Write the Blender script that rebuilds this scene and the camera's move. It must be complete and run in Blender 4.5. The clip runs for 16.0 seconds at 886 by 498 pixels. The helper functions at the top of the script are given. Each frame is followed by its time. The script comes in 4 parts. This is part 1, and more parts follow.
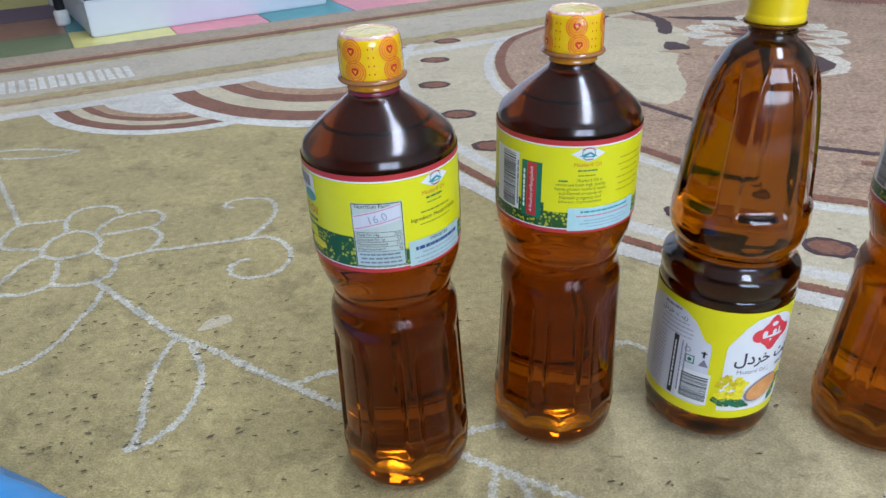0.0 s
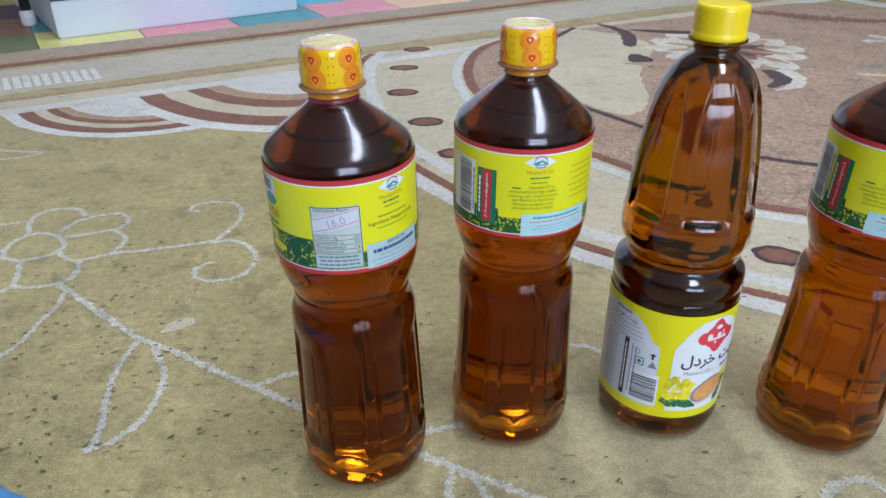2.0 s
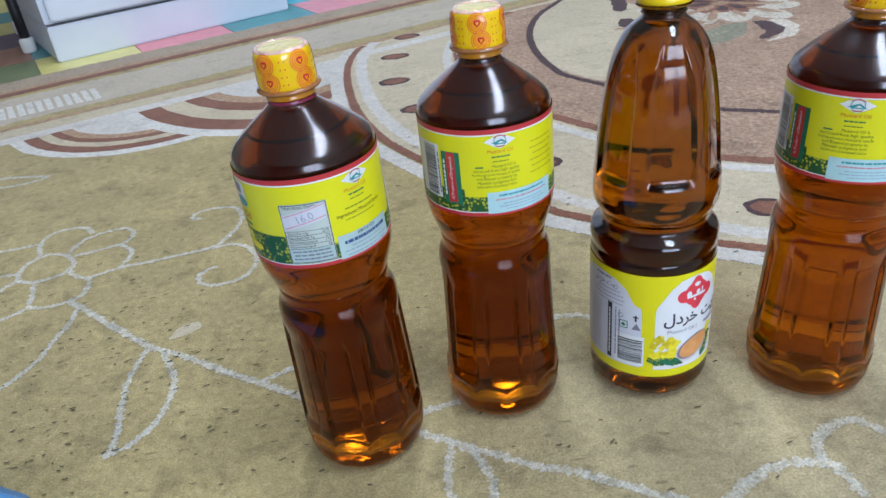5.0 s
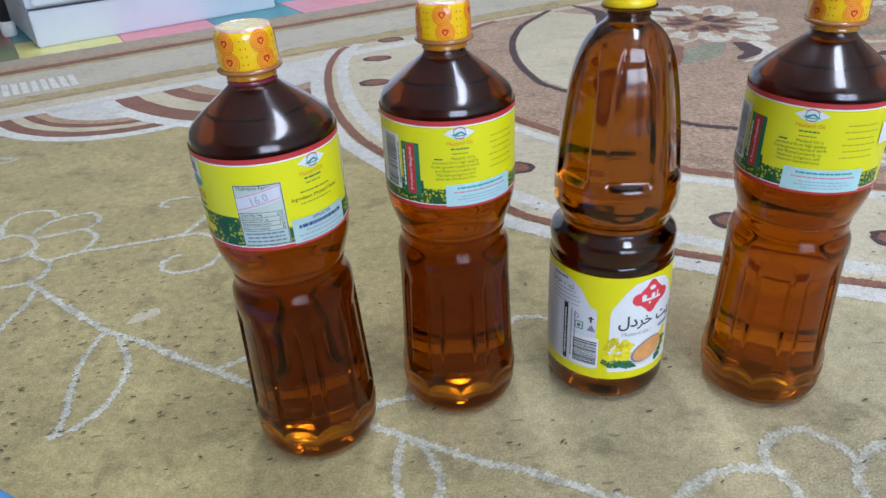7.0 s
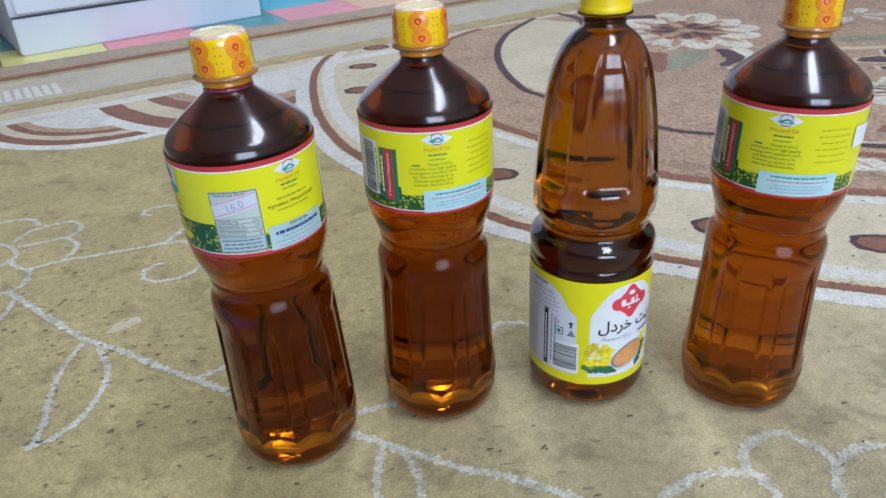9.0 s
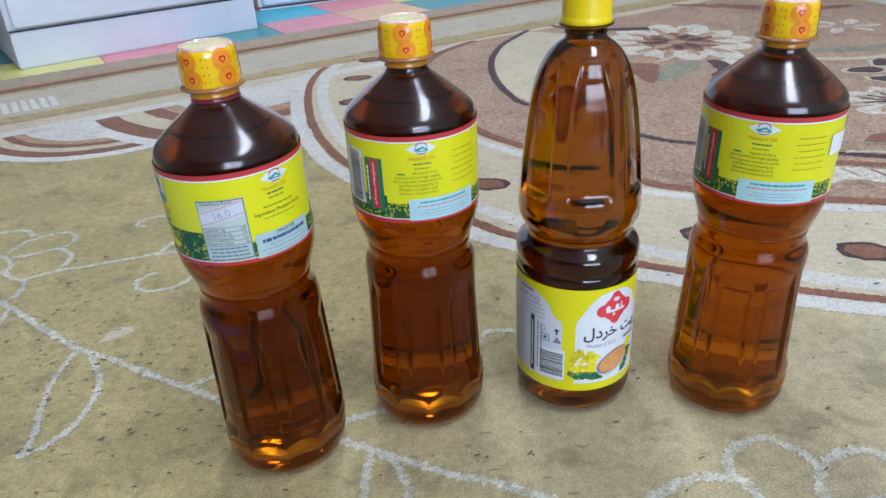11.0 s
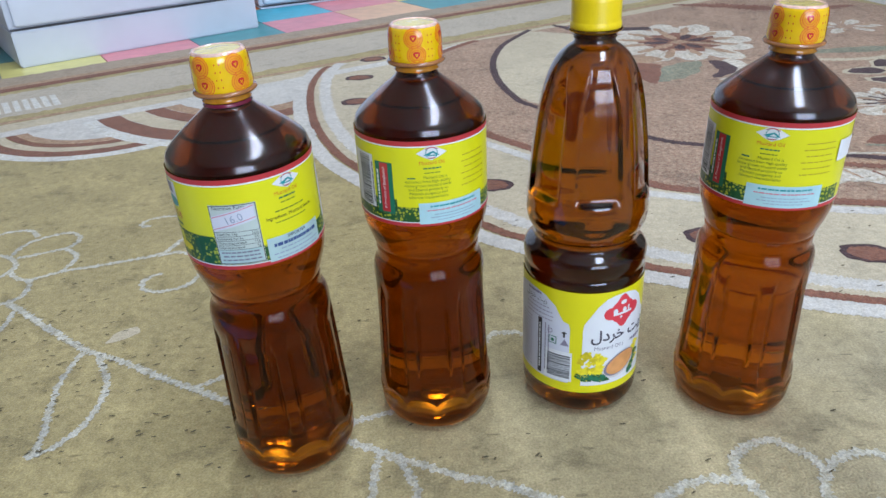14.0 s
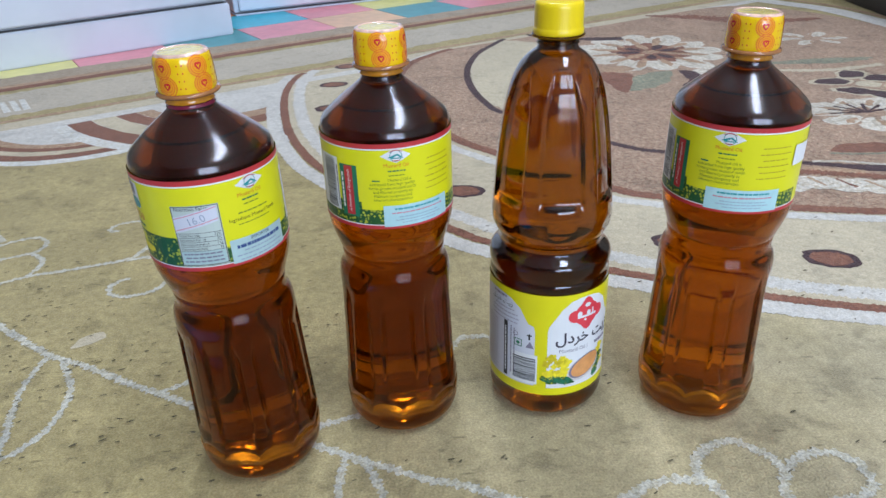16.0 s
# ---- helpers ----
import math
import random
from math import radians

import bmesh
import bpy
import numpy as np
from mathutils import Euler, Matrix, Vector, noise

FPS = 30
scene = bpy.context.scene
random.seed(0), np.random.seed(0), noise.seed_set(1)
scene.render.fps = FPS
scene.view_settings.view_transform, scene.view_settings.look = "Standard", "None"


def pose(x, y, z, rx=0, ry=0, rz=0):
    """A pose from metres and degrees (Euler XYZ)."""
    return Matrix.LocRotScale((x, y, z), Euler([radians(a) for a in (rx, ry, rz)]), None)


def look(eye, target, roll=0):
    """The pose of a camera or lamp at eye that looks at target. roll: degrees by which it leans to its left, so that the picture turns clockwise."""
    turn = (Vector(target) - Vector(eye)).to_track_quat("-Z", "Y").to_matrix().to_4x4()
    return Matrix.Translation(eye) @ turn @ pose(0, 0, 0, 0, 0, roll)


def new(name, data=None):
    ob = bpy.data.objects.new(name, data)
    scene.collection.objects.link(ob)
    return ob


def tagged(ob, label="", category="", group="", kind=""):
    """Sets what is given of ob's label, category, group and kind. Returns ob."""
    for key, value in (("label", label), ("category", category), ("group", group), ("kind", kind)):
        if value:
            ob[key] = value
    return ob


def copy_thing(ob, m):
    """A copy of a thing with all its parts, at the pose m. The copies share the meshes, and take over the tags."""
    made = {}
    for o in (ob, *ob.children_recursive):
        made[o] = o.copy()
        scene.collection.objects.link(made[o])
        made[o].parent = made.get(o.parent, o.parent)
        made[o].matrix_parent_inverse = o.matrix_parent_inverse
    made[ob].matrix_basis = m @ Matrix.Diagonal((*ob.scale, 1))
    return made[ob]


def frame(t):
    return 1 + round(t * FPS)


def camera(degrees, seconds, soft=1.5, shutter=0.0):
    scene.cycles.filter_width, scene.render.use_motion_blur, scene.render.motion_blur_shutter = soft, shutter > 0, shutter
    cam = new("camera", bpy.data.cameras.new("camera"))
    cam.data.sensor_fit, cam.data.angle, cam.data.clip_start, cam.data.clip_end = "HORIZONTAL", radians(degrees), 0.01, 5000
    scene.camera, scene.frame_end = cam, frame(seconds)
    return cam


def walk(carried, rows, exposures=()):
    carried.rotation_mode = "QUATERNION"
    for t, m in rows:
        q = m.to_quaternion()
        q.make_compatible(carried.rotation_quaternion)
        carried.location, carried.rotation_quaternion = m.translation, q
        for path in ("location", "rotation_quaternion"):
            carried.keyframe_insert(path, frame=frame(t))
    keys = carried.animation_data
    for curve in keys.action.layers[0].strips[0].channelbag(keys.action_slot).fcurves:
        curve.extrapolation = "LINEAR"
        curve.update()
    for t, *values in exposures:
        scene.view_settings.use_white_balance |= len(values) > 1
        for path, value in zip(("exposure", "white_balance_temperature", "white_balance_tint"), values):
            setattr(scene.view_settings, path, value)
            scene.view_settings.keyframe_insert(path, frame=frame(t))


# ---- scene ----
cam = camera(62.20, 16.0)
PATH = [
    (0, (0.1560, 0.1361, 0.3421), (0.0838, 1.0056, -0.1466), -2.00),
    (0.5, (0.1619, 0.1309, 0.3425), (0.1234, 1.0064, -0.1390), -0.17),
    (1, (0.1618, 0.1296, 0.3436), (0.1257, 1.0071, -0.1346), 0.19),
    (1.5, (0.1621, 0.1273, 0.3446), (0.1297, 1.0028, -0.1374), -0.04),
    (2, (0.1643, 0.1246, 0.3466), (0.1309, 1.0007, -0.1345), -0.27),
    (2.5, (0.1755, 0.1174, 0.3484), (0.1538, 0.9990, -0.1231), 0.45),
    (3, (0.1763, 0.1159, 0.3513), (0.1368, 0.9912, -0.1307), -0.30),
    (3.5, (0.1808, 0.1169, 0.3449), (0.1533, 0.9885, -0.1446), -0.56),
    (3.7, (0.1843, 0.1127, 0.3445), (0.1413, 0.9793, -0.1526), -2.35),
    (5.8, (0.2108, 0.1163, 0.3547), (0.1427, 0.9782, -0.1479), -7.20),
    (6, (0.2217, 0.1193, 0.3395), (0.1713, 0.9796, -0.1678), -5.15),
    (6.5, (0.2188, 0.1141, 0.3360), (0.1790, 0.9786, -0.1651), -3.99),
    (7, (0.2073, 0.1087, 0.3411), (0.1656, 0.9801, -0.1476), -3.35),
    (7.5, (0.2096, 0.1099, 0.3413), (0.1672, 0.9852, -0.1405), -3.06),
    (8, (0.2062, 0.1108, 0.3435), (0.1584, 0.9911, -0.1285), -1.37),
    (8.5, (0.2057, 0.1135, 0.3414), (0.1690, 0.9904, -0.1379), -1.94),
    (9, (0.2138, 0.1085, 0.3399), (0.1861, 0.9851, -0.1405), -3.22),
    (9.2, (0.2189, 0.1073, 0.3414), (0.1860, 0.9837, -0.1391), -2.92),
    (11.3, (0.2218, 0.1016, 0.3405), (0.1962, 0.9859, -0.1256), -3.40),
    (11.5, (0.2193, 0.1014, 0.3428), (0.1782, 0.9815, -0.1302), -4.02),
    (12, (0.2098, 0.1036, 0.3474), (0.1669, 0.9835, -0.1258), -3.89),
    (12.5, (0.2208, 0.0976, 0.3448), (0.2177, 0.9848, -0.1165), -2.77),
    (13, (0.2221, 0.0979, 0.3445), (0.2164, 0.9831, -0.1207), -2.01),
    (13.5, (0.2148, 0.1001, 0.3472), (0.1698, 0.9793, -0.1270), -4.24),
    (14, (0.2153, 0.1016, 0.3449), (0.1921, 0.9841, -0.1248), -3.20),
    (14.5, (0.2238, 0.0990, 0.3405), (0.2239, 0.9799, -0.1329), -3.20),
    (15, (0.2223, 0.0985, 0.3430), (0.2029, 0.9758, -0.1365), -3.91),
    (15.5, (0.2186, 0.0994, 0.3453), (0.1891, 0.9799, -0.1279), -3.76),
    (16, (0.2233, 0.0974, 0.3425), (0.2297, 0.9852, -0.1177), -2.24),
]
walk(cam, [(t, look(eye, target, roll)) for t, eye, target, roll in PATH])


# ---- world and light ----
world = bpy.data.worlds.new("room_air")
scene.world = world
world.use_nodes = True
world.node_tree.nodes["Background"].inputs[0].default_value = (0.9, 0.93, 1.0, 1)
world.node_tree.nodes["Background"].inputs[1].default_value = 0.05


def area_lamp(name, place, sx, sy, watts, colour, aim):
    data = bpy.data.lights.new(name, "AREA")
    data.shape, data.size, data.size_y, data.energy, data.color = "RECTANGLE", sx, sy, watts, colour
    ob = new(name, data)
    ob.matrix_basis = look(place, aim)
    return ob


LAMP_A = (1.0, 0.05, 2.52)
LAMP_B = (0.15, 1.75, 2.52)
for place, watts in ((LAMP_A, 33.0), (LAMP_B, 32.0)):
    area_lamp("tube_glow", place, 0.42, 1.2, watts, (0.86, 0.98, 1.19), (place[0], place[1], 0))
WINDOW = (0.45, 2.35, 0.45, 2.10)
area_lamp("window_daylight", (1.4, -2.72, 1.275), 1.9, 1.65, 112.0, (0.77, 0.93, 1.18), (1.4, 0, 1.25))


# ---- materials ----
def node(nt, kind, **values):
    n = nt.nodes.new(kind)
    for key, value in values.items():
        n.inputs[key].default_value = value
    return n


def plain(name, colour, rough=0.5, metal=0.0, grain=0.12, scale=60.0, bump=0.0, bump_scale=400.0, coat=0.0):
    """A surface colour with soft variation at two scales and fine relief."""
    m = bpy.data.materials.new(name)
    m.use_nodes = True
    nt = m.node_tree
    b = nt.nodes["Principled BSDF"]
    b.inputs["Roughness"].default_value, b.inputs["Metallic"].default_value = rough, metal
    b.inputs["Coat Weight"].default_value = coat
    geo = nt.nodes.new("ShaderNodeNewGeometry")
    n1 = node(nt, "ShaderNodeTexNoise", Scale=scale, Detail=4.0)
    n2 = node(nt, "ShaderNodeTexNoise", Scale=scale / 9, Detail=3.0)
    add = nt.nodes.new("ShaderNodeMath")
    add.operation = "ADD"
    ramp = nt.nodes.new("ShaderNodeMapRange")
    ramp.inputs[1].default_value, ramp.inputs[2].default_value = 0.7, 1.3
    ramp.inputs[3].default_value, ramp.inputs[4].default_value = 1 - grain, 1 + grain
    mul = nt.nodes.new("ShaderNodeVectorMath")
    mul.operation = "SCALE"
    mul.inputs[0].default_value = colour
    for n in (n1, n2):
        nt.links.new(geo.outputs["Position"], n.inputs["Vector"])
    nt.links.new(n1.outputs["Fac"], add.inputs[0])
    nt.links.new(n2.outputs["Fac"], add.inputs[1])
    nt.links.new(add.outputs[0], ramp.inputs[0])
    nt.links.new(ramp.outputs[0], mul.inputs["Scale"])
    nt.links.new(mul.outputs[0], b.inputs["Base Color"])
    if bump:
        n3 = node(nt, "ShaderNodeTexNoise", Scale=bump_scale, Detail=2.0)
        nt.links.new(geo.outputs["Position"], n3.inputs["Vector"])
        bm_ = nt.nodes.new("ShaderNodeBump")
        bm_.inputs["Strength"].default_value, bm_.inputs["Distance"].default_value = bump, 0.002
        nt.links.new(n3.outputs["Fac"], bm_.inputs["Height"])
        nt.links.new(bm_.outputs["Normal"], b.inputs["Normal"])
    return m


def pile(name, colour, stain=0.35, speck=0.25, flecks=0.0, second=None, daylit_to=None):
    """Cut wool pile: tuft speckle, worn and stained patches, dark loose flecks, painted daylight on one side."""
    m = bpy.data.materials.new(name)
    m.use_nodes = True
    nt = m.node_tree
    b = nt.nodes["Principled BSDF"]
    b.inputs["Roughness"].default_value = 0.95
    b.inputs["Specular IOR Level"].default_value = 0.12
    b.inputs["Sheen Weight"].default_value = 0.15
    geo = nt.nodes.new("ShaderNodeNewGeometry")
    pos = geo.outputs["Position"]

    def noise_of(scale, detail=3.0, rough=0.55, stretch=None, turn=0.0):
        n = node(nt, "ShaderNodeTexNoise", Scale=scale, Detail=detail, Roughness=rough)
        if stretch:
            mp = nt.nodes.new("ShaderNodeMapping")
            mp.inputs["Scale"].default_value = stretch
            mp.inputs["Rotation"].default_value = (0, 0, turn)
            nt.links.new(pos, mp.inputs["Vector"])
            nt.links.new(mp.outputs[0], n.inputs["Vector"])
        else:
            nt.links.new(pos, n.inputs["Vector"])
        return n.outputs["Fac"]

    def ranged(value, a, c, lo, hi):
        r = nt.nodes.new("ShaderNodeMapRange")
        for k, v in zip((1, 2, 3, 4), (a, c, lo, hi)):
            r.inputs[k].default_value = v
        nt.links.new(value, r.inputs[0])
        return r.outputs[0]

    def times(a, c):
        k = nt.nodes.new("ShaderNodeMath")
        k.operation = "MULTIPLY"
        nt.links.new(a, k.inputs[0])
        nt.links.new(c, k.inputs[1])
        return k.outputs[0]

    tuft = noise_of(620.0, 2.0, 0.6)
    clump = noise_of(110.0, 4.0, 0.6)
    worn = noise_of(9.0, 5.0, 0.62)
    spot = noise_of(26.0, 4.0, 0.6)
    f = ranged(tuft, 0.3, 0.7, 1 - speck, 1 + speck)
    f = times(f, ranged(clump, 0.3, 0.7, 1 - speck * 0.6, 1 + speck * 0.6))
    f = times(f, ranged(worn, 0.42, 0.62, 1 - stain * 0.5, 1 + stain * 0.18))
    f = times(f, ranged(spot, 0.36, 0.45, 1 - stain, 1.0))
    if flecks:
        dash = noise_of(95.0, 1.0, 0.5, (0.55, 2.0, 1.0), -0.35)
        f = times(f, ranged(dash, 0.24, 0.30, 1 - flecks, 1.0))
    base = nt.nodes.new("ShaderNodeMix")
    base.data_type = "RGBA"
    base.inputs[6].default_value = (*colour, 1)
    base.inputs[7].default_value = (*(second or [c * 0.86 for c in colour]), 1)
    nt.links.new(ranged(noise_of(170.0, 3.0, 0.7), 0.42, 0.6, 0.0, 1.0), base.inputs[0])
    tint = base.outputs[2]
    # cooler, paler daylight towards the right, painted into the pile colour
    if daylit_to:
        away = nt.nodes.new("ShaderNodeVectorMath")
        away.operation = "DISTANCE"
        away.inputs[1].default_value = (0.80, 0.42, 0.0)
        nt.links.new(pos, away.inputs[0])
        daylit = nt.nodes.new("ShaderNodeMix")
        daylit.data_type = "RGBA"
        daylit.inputs[7].default_value = (*daylit_to, 1)
        nt.links.new(times(ranged(away.outputs["Value"], 0.75, 0.25, 0.0, 1.0), ranged(noise_of(5.0, 4.0, 0.6), 0.3, 0.6, 0.55, 1.0)), daylit.inputs[0])
        nt.links.new(tint, daylit.inputs[6])
        tint = daylit.outputs[2]
    out = nt.nodes.new("ShaderNodeVectorMath")
    out.operation = "SCALE"
    nt.links.new(tint, out.inputs[0])
    nt.links.new(f, out.inputs["Scale"])
    nt.links.new(out.outputs[0], b.inputs["Base Color"])
    bp = nt.nodes.new("ShaderNodeBump")
    bp.inputs["Strength"].default_value, bp.inputs["Distance"].default_value = 0.6, 0.0025
    nt.links.new(tuft, bp.inputs["Height"])
    nt.links.new(bp.outputs["Normal"], b.inputs["Normal"])
    return m


def clear(name, colour, ior=1.47, rough=0.005, gloss=(0.45, 0.43, 0.46), coat=0.0, coat_rough=0.05):
    m = bpy.data.materials.new(name)
    m.use_nodes = True
    b = m.node_tree.nodes["Principled BSDF"]
    b.inputs["Base Color"].default_value = (*colour, 1)
    b.inputs["Transmission Weight"].default_value = 1.0
    b.inputs["IOR"].default_value = ior
    b.inputs["Roughness"].default_value = rough
    b.inputs["Specular Tint"].default_value = (*gloss, 1)
    b.inputs["Coat Weight"].default_value, b.inputs["Coat Roughness"].default_value, b.inputs["Coat IOR"].default_value = coat, coat_rough, 1.5
    nt = m.node_tree
    tc = nt.nodes.new("ShaderNodeTexCoord")
    n = node(nt, "ShaderNodeTexNoise", Scale=55.0, Detail=1.0)
    nt.links.new(tc.outputs["Object"], n.inputs["Vector"])
    bp = nt.nodes.new("ShaderNodeBump")
    bp.inputs["Strength"].default_value, bp.inputs["Distance"].default_value = 0.02, 0.001
    nt.links.new(n.outputs["Fac"], bp.inputs["Height"])
    nt.links.new(bp.outputs["Normal"], b.inputs["Normal"])
    return m


def flowers(name, dark, bright, scale, cut):
    """Printed field of blossom dots on dark leaves."""
    m = bpy.data.materials.new(name)
    m.use_nodes = True
    nt = m.node_tree
    b = nt.nodes["Principled BSDF"]
    b.inputs["Roughness"].default_value = 0.35
    tc = nt.nodes.new("ShaderNodeTexCoord")
    v = node(nt, "ShaderNodeTexVoronoi", Scale=scale)
    big = node(nt, "ShaderNodeTexNoise", Scale=scale * 0.25, Detail=2.0)
    nt.links.new(tc.outputs["Object"], v.inputs["Vector"])
    nt.links.new(tc.outputs["Object"], big.inputs["Vector"])
    r = nt.nodes.new("ShaderNodeMapRange")
    r.inputs[1].default_value, r.inputs[2].default_value = cut, cut - 0.12
    nt.links.new(v.outputs["Distance"], r.inputs[0])
    r2 = nt.nodes.new("ShaderNodeMapRange")
    r2.inputs[1].default_value, r2.inputs[2].default_value = 0.40, 0.50
    nt.links.new(big.outputs["Fac"], r2.inputs[0])
    k = nt.nodes.new("ShaderNodeMath")
    k.operation = "MULTIPLY"
    nt.links.new(r.outputs[0], k.inputs[0])
    nt.links.new(r2.outputs[0], k.inputs[1])
    mix = nt.nodes.new("ShaderNodeMix")
    mix.data_type = "RGBA"
    mix.inputs[6].default_value, mix.inputs[7].default_value = (*dark, 1), (*bright, 1)
    nt.links.new(k.outputs[0], mix.inputs[0])
    nt.links.new(mix.outputs[2], b.inputs["Base Color"])
    return m


KHAKI = pile("khaki_pile", (0.432, 0.346, 0.165), 0.25, 0.24, 0.35, (0.378, 0.300, 0.136), (0.455, 0.388, 0.260))
CREAM = pile("cream_pile", (0.555, 0.475, 0.335), 0.14, 0.17, 0.0, (0.505, 0.425, 0.295))
IVORY = pile("ivory_pile", (0.67, 0.66, 0.63), 0.15, 0.18, 0.0, (0.60, 0.56, 0.47))
BROWN = pile("red_brown_pile", (0.25, 0.105, 0.065), 0.2, 0.25, 0.0, (0.20, 0.085, 0.055))
FADED = pile("faded_brown_pile", (0.36, 0.21, 0.13), 0.2, 0.35, 0.0, (0.46, 0.32, 0.20))
ROSE = pile("rose_tan_pile", (0.325, 0.195, 0.13), 0.24, 0.36, 0.0, (0.45, 0.315, 0.215))
DARK = pile("dark_plum_pile", (0.055, 0.03, 0.035), 0.2, 0.3, 0.0, (0.09, 0.045, 0.045))
PETAL = pile("petal_ivory_pile", (0.66, 0.61, 0.53), 0.16, 0.24, 0.0, (0.50, 0.42, 0.31))
SAGE = pile("sage_pile", (0.20, 0.21, 0.15), 0.2, 0.4, 0.0, (0.30, 0.27, 0.18))
PALE = pile("pale_cream_pile", (0.60, 0.57, 0.525), 0.12, 0.18, 0.0, (0.55, 0.51, 0.45))
SCROLL = pile("faded_ivory_pile", (0.575, 0.55, 0.47), 0.3, 0.28, 0.0, (0.48, 0.435, 0.325))
GUARD = pile("beige_pile", (0.49, 0.425, 0.335), 0.12, 0.16, 0.0, (0.45, 0.385, 0.295))
TAN = pile("tan_edging_pile", (0.40, 0.315, 0.225), 0.15, 0.2, 0.0, (0.34, 0.26, 0.185))
OIL = clear("amber_oil", (0.205, 0.033, 0.0004), gloss=(0.02, 0.01, 0.01), coat=0.35, coat_rough=0.10)
# the same oil in a shaded and a lit tint, for uneven light
OIL_SHADED = clear("shaded_amber_oil", (0.170, 0.026, 0.0003), gloss=(0.02, 0.01, 0.01), coat=0.35, coat_rough=0.10)
OIL_LIT = clear("lit_amber_oil", (0.35, 0.072, 0.0009), gloss=(0.04, 0.02, 0.02), coat=0.4, coat_rough=0.10)
# brighter tint paints in the lit floor seen through the waist
WAIST = clear("lit_amber_waist", (0.37, 0.078, 0.0010), gloss=(0.04, 0.02, 0.02), coat=0.2, coat_rough=0.10)
SHOULDER = clear("amber_plastic_shoulder", (0.32, 0.056, 0.005), 1.47, 0.02, (0.26, 0.20, 0.26), 0.95, 0.17)
SHADED_BASE = clear("shaded_brown_base", (0.10, 0.015, 0.001), gloss=(0.8, 0.8, 0.8))
OIL_B = clear("golden_oil", (0.34, 0.088, 0.0010), gloss=(0.06, 0.04, 0.04), coat=1.0, coat_rough=0.10)
NECK_FILM = plain("amber_film", (0.52, 0.21, 0.012), 0.2, grain=0.25, scale=200, coat=0.6)
NECK = clear("yellow_tinted_neck", (0.80, 0.50, 0.05), 1.45, 0.10)
NECK_REFLECTION = plain("magenta_reflection", (0.20, 0.012, 0.045), 0.25, coat=0.5)
MENISCUS = clear("dark_oil_edge", (0.05, 0.008, 0.001), rough=0.10)
# glow of refracted light in the foot, put into the colour
FOOT = clear("lit_amber_foot", (0.84, 0.29, 0.008), rough=0.24)
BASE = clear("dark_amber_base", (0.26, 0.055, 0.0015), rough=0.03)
COLLAR = plain("amber_collar", (0.34, 0.135, 0.045), 0.18, grain=0.2, scale=150, coat=0.7)
YELLOW = plain("yellow_print", (0.71, 0.69, 0.012), 0.3, grain=0.04, scale=30)
YELLOW_B = plain("lemon_print", (0.75, 0.69, 0.010), 0.3, grain=0.04, scale=30)
RED = plain("red_print", (0.50, 0.035, 0.045), 0.35, grain=0.05)
WHITE = plain("white_print", (0.74, 0.76, 0.80), 0.35, grain=0.04)
LILAC = plain("pale_lilac_print", (0.62, 0.64, 0.74), 0.35, grain=0.05)
PALE_BLUE = plain("pale_blue_print", (0.42, 0.66, 0.72), 0.35, grain=0.08, scale=120)
BLACK = plain("black_print", (0.02, 0.02, 0.022), 0.4)
GREEN = plain("green_print", (0.012, 0.16, 0.09), 0.35)
FIELD = flowers("mustard_field_print", (0.012, 0.085, 0.022), (0.42, 0.45, 0.04), 520.0, 0.46)
TEAL_INK = plain("teal_print", (0.02, 0.30, 0.33), 0.35)
GREY_INK = plain("grey_print", (0.22, 0.20, 0.28), 0.4)
SOFT_INK = plain("soft_grey_print", (0.38, 0.36, 0.46), 0.4)
BADGE_RED = plain("badge_red", (0.70, 0.05, 0.075), 0.35)
TABLE = plain("table_grey_green", (0.52, 0.60, 0.58), 0.4, grain=0.06)
TABLE_LOW = plain("table_teal", (0.42, 0.58, 0.60), 0.4, grain=0.1)
DARK_INK = plain("dark_print", (0.05, 0.045, 0.07), 0.4)
FAINT_INK = plain("faint_blue_print", (0.30, 0.36, 0.48), 0.4)
OLIVE_INK = plain("olive_print", (0.36, 0.27, 0.03), 0.4)
TITLE_INK = plain("faded_red_print", (0.62, 0.18, 0.03), 0.4)
NAVY_INK = plain("navy_print", (0.035, 0.075, 0.24), 0.4)
LEAF_INK = plain("olive_green_print", (0.16, 0.24, 0.03), 0.4)
PINK_INK = plain("pink_print", (0.65, 0.18, 0.25), 0.4)
PEACH = plain("peach_print", (0.72, 0.33, 0.12), 0.35, grain=0.15, scale=200)
PETAL_DEEP = plain("deep_petal_print", (0.62, 0.50, 0.02), 0.35, grain=0.3, scale=300)
BOWL = plain("bowl_print_white", (0.66, 0.62, 0.62), 0.35, grain=0.1, scale=200)
PETAL_YELLOW = plain("petal_print", (0.78, 0.66, 0.03), 0.35, grain=0.25, scale=300)
CAP_FILM = plain("yellow_film", (0.86, 0.53, 0.004), 0.16, grain=0.06, bump=0.35, bump_scale=160.0, coat=0.6)
FILM_RIM = plain("pink_white_film", (0.80, 0.50, 0.40), 0.14, grain=0.35, scale=260, bump=0.6, bump_scale=300.0, coat=0.8)
CAP_TOP = plain("pale_film", (0.76, 0.62, 0.20), 0.14, grain=0.15, bump=0.5, bump_scale=220.0, coat=0.6)
HALO = plain("light_orange_stamp", (0.86, 0.36, 0.010), 0.2, coat=0.6)
STAMP = plain("orange_stamp", (0.78, 0.15, 0.02), 0.25, coat=0.5)
STAMP_RED = plain("red_stamp", (0.62, 0.02, 0.02), 0.25, coat=0.5)
